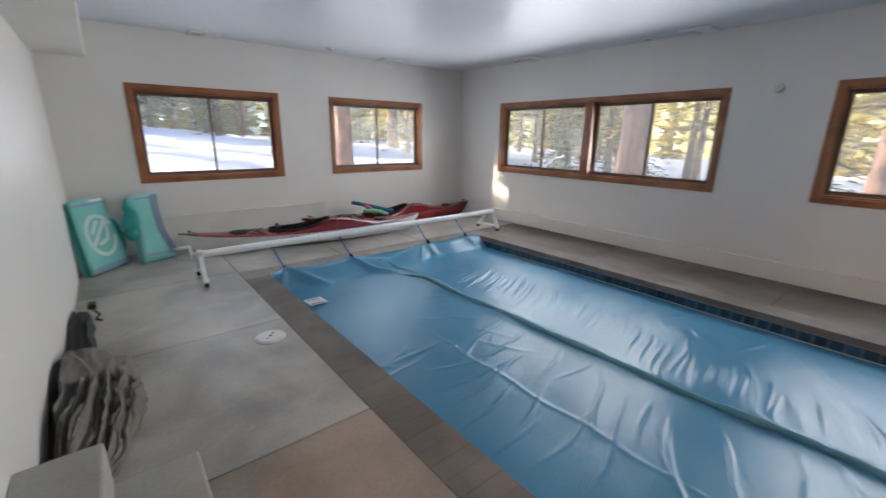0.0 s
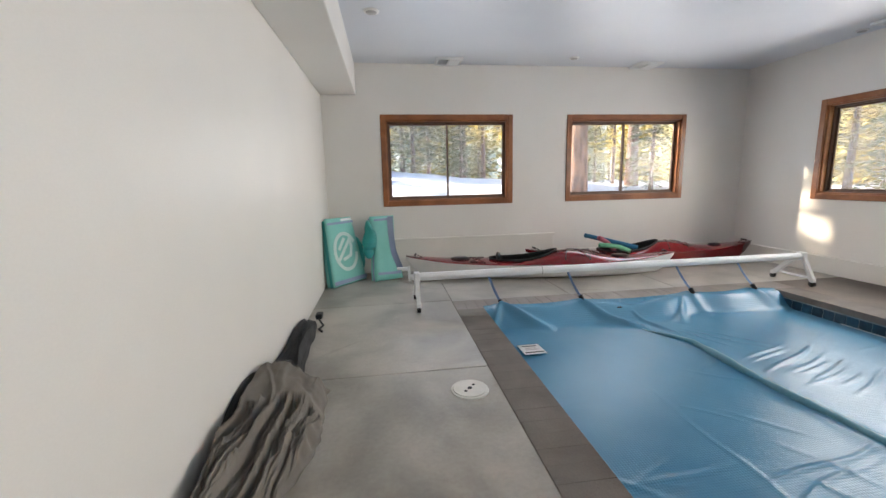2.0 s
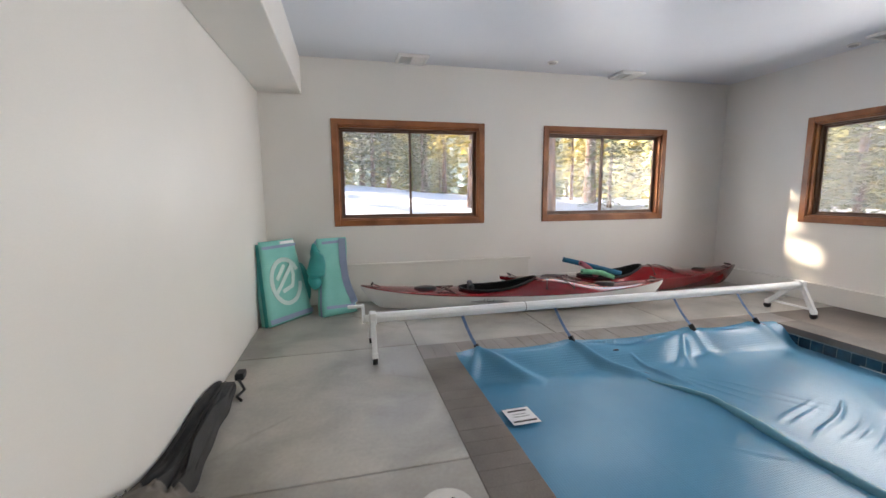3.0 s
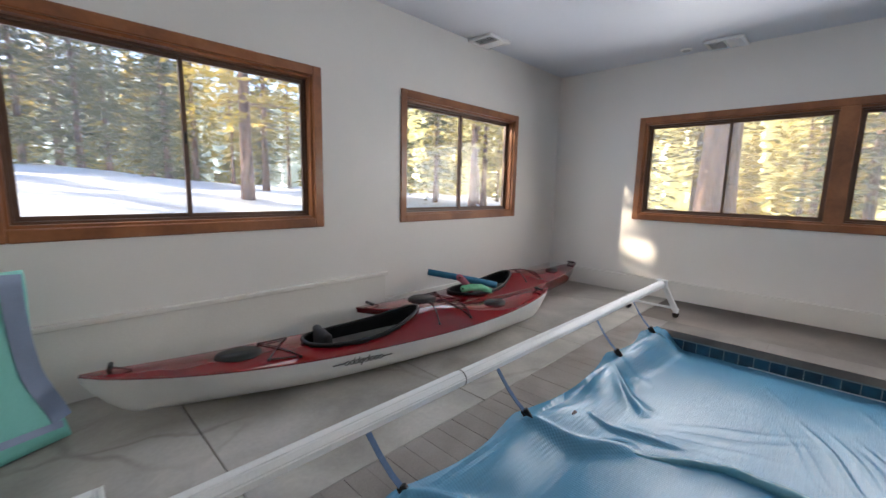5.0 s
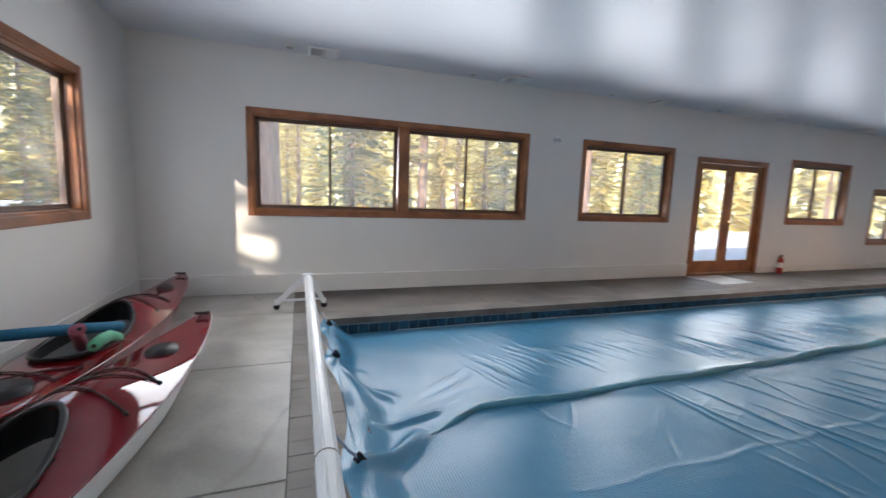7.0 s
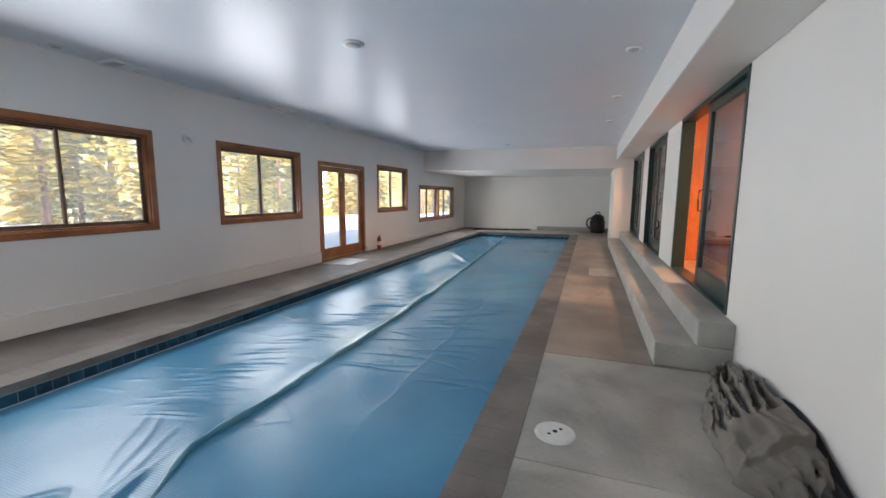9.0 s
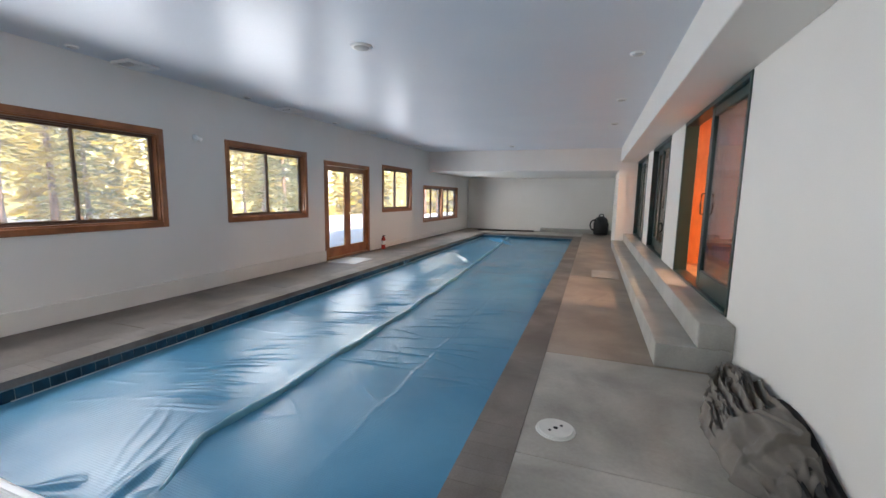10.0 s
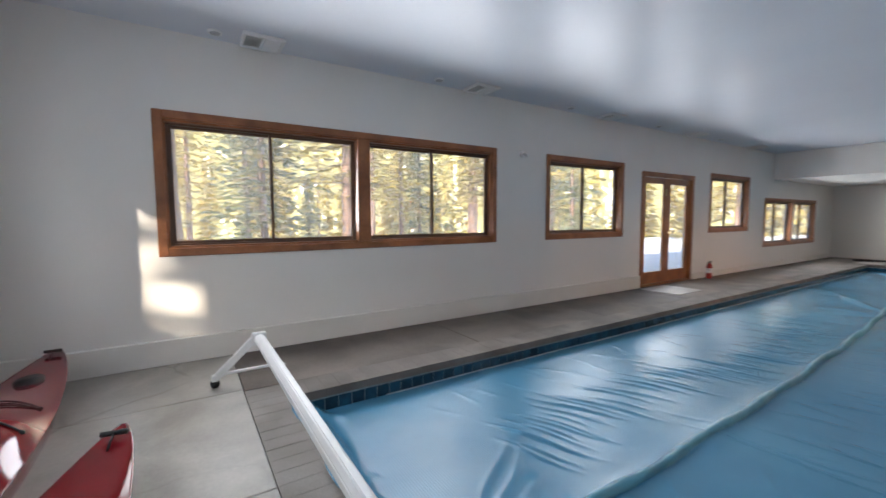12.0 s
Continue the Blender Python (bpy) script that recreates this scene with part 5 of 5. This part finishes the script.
for i, (y0, m_) in enumerate(((-0.055, M_TURQ), (0.0, M_TEAL), (0.055, M_TURQ))):
    bm = bmesh.new()
    slab_soft(bm, 0.60, 0.46, 0.88 - 0.02 * i, y0 + 0.002, y0 + 0.052, rs, 0.004)
    part("fold", bm, m_, A, "", True)
ring = [(0.0 + 0.185 * math.cos(a), 0.43 + 0.235 * math.sin(a)) for a in [0.5 + q * 5.6 / 30 for q in range(31)]]
strip(A, "print_ring", ring, 0.046, M_PALE, -0.060, "pale printed ring")
for pts in ([(-0.17, 0.30), (0.11, 0.60)], [(-0.11, 0.47), (0.0, 0.60)], [(-0.06, 0.33), (0.07, 0.37), (0.105, 0.48), (0.10, 0.60)]):
    strip(A, "print_bar", pts, 0.042, M_PALE, -0.061, "pale printed bar")
strip(A, "edge_band", [(-0.22, 0.81), (0.22, 0.81)], 0.03, M_LAV, -0.058, "lavender edge band")
strip(A, "edge_band", [(-0.28, 0.05), (0.28, 0.05)], 0.05, M_LAV, -0.058, "lavender edge band")
strip(A, "edge_patch", [(0.02, 0.845), (0.19, 0.845)], 0.03, M_PAPER, -0.056, "white patch")
bm = bmesh.new()
bmesh.ops.create_uvsphere(bm, u_segments=24, v_segments=16, radius=1.0, matrix=Matrix.Translation((0.30, 0.03, 0.36)) @ Matrix.Diagonal((0.10, 0.07, 0.24, 1)))
part("bulge", bm, M_TEAL, A, "teal rounded fold", True)
B = place(pose(0.50, 6.515, 0.0, -13, 0, 25), thing("paddle_board", "deflated turquoise and lavender paddle board folded upright", "paddle board", group="folded paddle boards"))
for i, (y0, m_) in enumerate(((-0.06, M_TURQ), (0.0, M_LAV), (0.055, M_TURQ))):
    bm = bmesh.new()
    slab_soft(bm, 0.41, 0.36, 0.875 - 0.015 * i, y0 + 0.002, y0 + 0.054, rs, 0.014, 0.20)
    part("fold", bm, m_, B, "", True)
bm = bmesh.new()
bmesh.ops.create_uvsphere(bm, u_segments=48, v_segments=36, radius=1.0, matrix=pose(-0.185, -0.005, 0.60, 0, 8, 0) @ Matrix.Diagonal((0.10, 0.095, 0.27, 1)))
for v in bm.verts:
    q = v.co.copy()
    pull = abs(noise.noise(q * 4.2 + Vector((3, 1, 0))))
    v.co += 0.035 * noise.noise_vector(q * 4.0) + (q - Vector((-0.185, -0.005, 0.60))) * (0.25 * min(1.0, 3.0 * pull) - 0.22)
part("rolled_end", bm, M_TEAL, B, "teal rolled-over end", True)
strip(B, "edge_band", [(0.105 + 0.19 * (g - 0.52) ** 2 + 0.04 * smooth((0.4 - g) / 0.3), g) for g in [0.84 - 0.04 * k for k in range(19)]], 0.085, M_LAV, -0.071, "lavender edge band")
strip(B, "edge_band", [(-0.15, 0.10), (0.17, 0.08)], 0.035, M_LAV, -0.070, "lavender edge band")
strip(B, "edge_band", [(-0.11, 0.82), (0.13, 0.825)], 0.03, M_LAV, -0.070, "lavender edge band")

# ---- crumpled cover by the wall ----
M_TARP = mat("taupe_cloth", (0.14, 0.125, 0.106), 0.85, (0.19, 0.173, 0.149), 4, fine=0.05, bump=0.2, bump_scale=300)
M_TARPD = mat("dark_cloth", (0.022, 0.021, 0.021), 0.85, (0.042, 0.041, 0.04), 5, fine=0.08, bump=0.2, bump_scale=200)


def ridged(p, turns):
    """Rounded folds with sharp valleys between."""
    return min(1.0, 2.2 * abs(noise.noise(p * turns))) ** 0.65


def crumple(x0, width, y0, y1, peak, seed, sharp, nu=90, nv=220):
    """A heap of cloth along the wall: broad slack planes broken by pinched folds that fan from the wall."""
    me_v, me_f = [], []
    for j in range(nv + 1):
        g = j / nv
        y = y0 + (y1 - y0) * g
        env = max(0.0, math.sin(math.pi * min(1, max(0, g)) ** 0.9)) ** 0.5
        wv = width * (0.30 + 0.70 * env) * (1 + 0.22 * noise.noise(Vector((g * 5, seed, 0))) + 0.10 * noise.noise(Vector((g * 17, seed, 3))))
        for i in range(nu + 1):
            f = i / nu
            warp = Vector((noise.noise(Vector((f * 1.7, g * 3.1, seed + 1))), noise.noise(Vector((f * 1.7, g * 3.1, seed + 8))), 0))
            q = Vector((f * 2.0, g * 4.2 - f * 1.3, seed)) + 0.55 * warp
            slack = peak * env * ((1 - f) ** 0.8 * 0.8 + 0.2 * math.sin(math.pi * f)) * (0.85 + 0.5 * noise.noise(q * 0.8))
            gather = 0.5 + 0.5 * noise.noise(Vector((f * 1.2, g * 3.4, seed + 12)))
            calm = 1 - 0.8 * math.exp(-((g - 0.68) / 0.13) ** 2) * (1 if f < 0.8 else 0)
            crease = ridged(Vector((f * 1.9 + 0.35 * warp.x + 0.5 * g, g * 0.9 + 0.2 * warp.y, seed + 3)), sharp)
            pinch = ridged(Vector((f * 4.2 + 0.5 * warp.x - 0.7 * g, g * 1.7, seed + 6)), sharp)
            fold = calm * ((0.05 + 0.06 * gather) * crease + 0.045 * pinch)
            z = slack + env * fold * min(1, 5 * (1 - f)) + 0.004 * noise.noise(q * 9)
            x = x0 + wv * f + 0.035 * warp.x
            rim = min(1.0, (1 - f) * 9)
            me_v.append((x, y + 0.06 * warp.y, max(0.004, z * (0.25 + 0.75 * rim)) if f < 0.999 else 0.002))
    for j in range(nv):
        for i in range(nu):
            a = j * (nu + 1) + i
            me_f.append((a, a + 1, a + nu + 2, a + nu + 1))
    me = bpy.data.meshes.new("cloth")
    me.from_pydata(me_v, [], me_f)
    me.polygons.foreach_set("use_smooth", [True] * len(me.polygons))
    return me


def pleat(u, sharp=1.6):
    """A leaning fold: a slow rise, then a sudden fall into a crease."""
    w = u - math.floor(u)
    return (w / 0.78) ** sharp if w < 0.78 else 1 - smooth((w - 0.78) / 0.22)


def heap_mesh(y0, y1, nu=150, nv=330):
    """Gathered pleats that spread from the step, a slack flap with turned edges laid over them, and crumples at its foot."""
    me_v, me_f = [], []
    for j in range(nv + 1):
        g = j / nv
        wide = (0.125 + 0.235 * smooth(g / 0.55)) * (1 - 0.40 * smooth((g - 0.85) / 0.15)) * (1 + 0.10 * noise.noise(Vector((g * 7, 2, 0))) + 0.05 * noise.noise(Vector((g * 23, 2, 5))))
        tall = (0.08 + 0.13 * smooth(g / 0.5)) * (1 - 0.7 * smooth((g - 0.84) / 0.16)) * smooth(g / 0.03)
        for i in range(nu + 1):
            f = i / nu
            w1 = noise.noise(Vector((f * 2.2, g * 3.5, 4.0)))
            w2 = noise.noise(Vector((f * 3.0, g * 4.5, 9.0)))
            w3 = noise.noise(Vector((f * 9.0, g * 15.0, 2.0)))
            body = tall * (1 - f ** 1.5) ** 0.9 * (0.9 + 0.35 * w1)
            u = 4.6 * f + 1.3 * w1 + 0.12 * w3 + 1.3 * g * (f - 0.4) + 0.3 * w2
            pl = 0.06 * (1 + 0.8 * w2) * pleat(u) + 0.042 * pleat(2.35 * u + 0.7 * w2 + 0.4, 1.2) + 0.016 * pleat(5.1 * u + 1.5 * w3)
            # where the flap begins and where its two edges lie
            top = smooth((g - 0.63 - 0.10 * (f - 0.5) + 0.04 * w2) / 0.018)
            edge = smooth((g - 0.81 - 0.04 * f + 0.02 * w2) / 0.012)
            lower = smooth((g - 0.875 - 0.04 * f + 0.025 * w1) / 0.012)
            flap = 0.064 + 0.025 * w1 + 0.02 * abs(math.sin(3.0 * f + 5 * g + w2)) + 0.02 * pleat(2.1 * f + 3.3 * g + w1) + 0.008 * w3
            under = 0.035 + 0.014 * w2 + 0.014 * pleat(3 * f + 6 * g)
            crum = 0.075 * abs(noise.noise(Vector((f * 5.5 + w1, g * 12.0 + w2, 7.0)))) ** 0.7 + 0.03 * pleat(4.0 * f + 9.0 * g + 1.5 * w2)
            fold = (1 - top) * pl + top * (1 - edge) * flap + edge * (1 - lower) * under + lower * crum
            rim = min(1.0, (1 - f) * 7) * min(1.0, g * 14, (1 - g) * 14)
            x = XW + 0.045 + wide * f * (1 + 0.10 * w3 + 0.08 * w2) + 0.02 * w1
            z = max(0.003, (body + fold) * rim + 0.003 * w3)
            me_v.append((x, y0 + (y1 - y0) * g + 0.05 * w2 + 0.03 * top * f, z if f < 0.999 else 0.002))
    for j in range(nv):
        for i in range(nu):
            a = j * (nu + 1) + i
            me_f.append((a, a + 1, a + nu + 2, a + nu + 1))
    me = bpy.data.meshes.new("cloth")
    me.from_pydata(me_v, [], me_f)
    me.polygons.foreach_set("use_smooth", [True] * len(me.polygons))
    return me


tarp = thing("folded_tarp", "crumpled taupe cloth cover heaped on the deck", "tarp")
me = heap_mesh(2.09, 3.76)
me.materials.append(M_TARP)
heap = new("cloth_body", me)
heap.parent = tarp
me = crumple(XW + 0.005, 0.19, 2.12, 4.95, 0.165, 7, 2.0)
me.materials.append(M_TARPD)
tail = new("dark_lining", me)
tail.parent = tarp
tail["label"] = "dark lining spread along the wall"
bm = bmesh.new()
bm_box(bm, -0.19, -0.13, 4.86, 4.96, 0.05, 0.10, 0.01, 2)
buckle = part("buckle", bm, M_BLACK, tarp, "black plastic buckle")
bm = bmesh.new()
bm_tube(bm, [(-0.16, 4.86, 0.06), (-0.11, 4.78, 0.02), (-0.14, 4.70, 0.012), (-0.10, 4.64, 0.012)], 0.010, 6)
part("strap", bm, M_BLACK, tarp, "black webbing strap", True)

# ---- skimmer lid and floor plates ----
M_LID = mat("white_plastic", (0.62, 0.61, 0.57), 0.45, (0.70, 0.69, 0.65), 8, fine=0.05)
lid = thing("skimmer_lid", "round white skimmer lid set in the deck", "skimmer lid", (0.989, 3.421, 0.0))
bm = bmesh.new()
bmesh.ops.create_cone(bm, cap_ends=True, segments=48, radius1=0.122, radius2=0.119, depth=0.008, matrix=Matrix.Translation((0, 0, 0.004)))
part("collar", bm, M_LID, lid)
bm = bmesh.new()
bmesh.ops.create_cone(bm, cap_ends=True, segments=48, radius1=0.108, radius2=0.105, depth=0.006, matrix=Matrix.Translation((0, 0, 0.011)))
part("disc", bm, M_LID, lid)
# black discs on the lid stand in for the shade inside the holes
for x, y, r in ((0, 0, 0.015), (-0.032, -0.036, 0.010), (0.032, 0.036, 0.010)):
    bm = bmesh.new()
    bmesh.ops.create_cone(bm, cap_ends=True, segments=16, radius1=r, radius2=r, depth=0.002, matrix=Matrix.Translation((x, y, 0.0148)))
    part("finger_hole", bm, M_BLACK, lid)
M_MAT = mat("pale_plate", (0.36, 0.33, 0.29), 0.7, (0.42, 0.39, 0.35), 4, fine=0.08, bump=0.2)
tagged(block("floor_plate", 0.33, 0.80, -2.72, -1.92, 0.001, 0.012, M_MAT, bevel=0.003), "pale square plate lying on the deck", "floor plate")
tagged(block("door_mat", 5.42, 6.10, -2.05, -1.25, 0.001, 0.010, M_CONC, bevel=0.003), "grey mat before the garden doors", "door mat")

# ---- ceiling fixtures ----
M_FIX = mat("white_fixture", (0.80, 0.80, 0.79), 0.4, (0.84, 0.84, 0.83), 6)
M_LENS = mat("fixture_lens", (0.45, 0.45, 0.45), 0.4, (0.5, 0.5, 0.5), 6)
M_VENT_SHADE = mat("vent_shade", (0.05, 0.05, 0.052), 0.8)


def downlight(x, y, r):
    t = thing("downlight", "unlit round white recessed ceiling light", "downlight", (x, y, ZC), group="recessed lights")
    bm = bmesh.new()
    bmesh.ops.create_cone(bm, cap_ends=True, segments=36, radius1=r * 0.92, radius2=r, depth=0.014, matrix=Matrix.Translation((0, 0, -0.008)))
    part("trim_ring", bm, M_FIX, t, "", True)
    bm = bmesh.new()
    bmesh.ops.create_cone(bm, cap_ends=True, segments=36, radius1=r * 0.66, radius2=r * 0.70, depth=0.006, matrix=Matrix.Translation((0, 0, -0.018)))
    part("lens", bm, M_LENS, t, "pale grey lens", True)


for x, y, r in ((3.14, 2.14, 0.11), (3.2, -6.25, 0.10), (0.52, 1.13, 0.075), (0.55, -0.95, 0.075), (0.56, -3.05, 0.075), (0.46, 5.28, 0.075), (3.13, 6.6, 0.065), (6.04, 5.36, 0.06), (6.04, 3.06, 0.06), (6.04, 0.76, 0.06), (6.04, -1.55, 0.06), (6.04, -3.85, 0.06)):
    downlight(x, y, r)


def vent(x, y, turn):
    t = place(pose(x, y, ZC, 0, 0, turn), thing("ceiling_vent", "white louvred ceiling air vent", "vent", group="ceiling vents"))
    # dark sheet stands for the shade behind the slats
    block("shade_backing", -0.145, 0.145, -0.125, 0.125, -0.004, 0.0, M_VENT_SHADE, t)
    for a, b, c, d in ((-0.18, 0.18, -0.16, -0.125), (-0.18, 0.18, 0.125, 0.16), (-0.18, -0.145, -0.125, 0.125), (0.145, 0.18, -0.125, 0.125), (-0.012, 0.012, -0.125, 0.125)):
        block("frame_bar", a, b, c, d, -0.03, 0.0, M_FIX, t, "", 0.006, 1)
    for i in range(7):
        for a in (-0.145, 0.012):
            bm = bmesh.new()
            bm_box(bm, a, a + 0.133, -0.013, 0.013, -0.001, 0.001)
            bmesh.ops.transform(bm, matrix=pose(0, -0.105 + i * 0.035, -0.018, 48 if a < 0 else -48, 0, 0), verts=bm.verts)
            part("slat", bm, M_FIX, t)


for y in (4.98, 2.44, -0.18, -2.85, -5.6):
    vent(6.03, y, 90)
vent(1.44, 6.82, 0)
vent(4.36, 6.86, 0)
det = thing("wall_sensor", "small round white sensor on the wall", "sensor", (XE, 1.56, 2.20))
bm = bmesh.new()
bm_cyl(bm, (0.0, 0, 0), (-0.02, 0, 0), 0.05, 0.046, 20)
part("base", bm, M_FIX, det, "", True)
bm = bmesh.new()
bm_tube(bm, [(-0.02, 0, 0), (-0.06, -0.01, -0.01), (-0.085, -0.03, -0.03)], [0.02, 0.022, 0.03], 12)
part("head", bm, M_FIX, det, "", True)

# ---- far end ----
M_EXT = mat("extinguisher_red", (0.30, 0.015, 0.012), 0.3, (0.36, 0.02, 0.016), 6, coat=0.3)
ext = thing("fire_extinguisher", "small red fire extinguisher standing by the wall", "extinguisher", (6.08, -3.72, 0.0))
bm = bmesh.new()
bm_tube(bm, [(0, 0, 0.0), (0, 0, 0.02), (0, 0, 0.27), (0, 0, 0.31), (0, 0, 0.335)], [0.05, 0.056, 0.056, 0.04, 0.018], 20)
part("cylinder", bm, M_EXT, ext, "", True)
bm = bmesh.new()
bm_cyl(bm, (0, 0, 0.12), (0, 0, 0.22), 0.0572, seg=20, caps=False)
part("label_band", bm, M_PAPER, ext, "white label band", True)
bm = bmesh.new()
bm_box(bm, -0.015, 0.015, -0.07, 0.03, 0.345, 0.365, 0.004, 1)
bm_box(bm, -0.02, 0.02, -0.02, 0.02, 0.33, 0.35, 0.004, 1)
part("valve", bm, M_BLACK, ext)
bm = bmesh.new()
bm_tube(bm, [(0, 0.02, 0.345), (0, 0.06, 0.33), (0, 0.075, 0.26), (0, 0.07, 0.18)], 0.009, 8)
part("hose", bm, M_BLACK, ext, "", True)

bag = thing("wet_vacuum", "black canister vacuum with coiled hose", "vacuum", (0.52, -11.2, 0.0))
bm = bmesh.new()
bm_tube(bm, [(0, 0, 0.03), (0, 0, 0.08), (0, 0, 0.45), (0, 0, 0.52), (0, 0, 0.66), (0, 0, 0.75)], [0.24, 0.27, 0.28, 0.26, 0.22, 0.10], 24)
part("canister", bm, M_BLACK, bag, "", True)
bm = bmesh.new()
bm_tube(bm, [(-0.08, 0, 0.74), (-0.06, 0, 0.83), (0.06, 0, 0.83), (0.08, 0, 0.74)], 0.02, 8)
part("handle", bm, M_BLACK, bag, "", True)
bm = bmesh.new()
bm_tube(bm, [(0.24 + 0.16 * math.cos(a), 0.05 + 0.02 * q / 20, 0.40 + 0.20 * math.sin(a)) for q, a in [(q, q * math.tau * 2.2 / 40) for q in range(41)]], 0.028, 8)
part("hose", bm, M_BLACK, bag, "coiled black hose", True)
pole = thing("cover_pole", "dark pole lying on the far deck", "pole")
bm = bmesh.new()
bm_cyl(bm, (5.45, -10.95, 0.031), (3.15, -11.45, 0.031), 0.03, seg=12)
part("tube", bm, M_BLACK, pole, "", True)
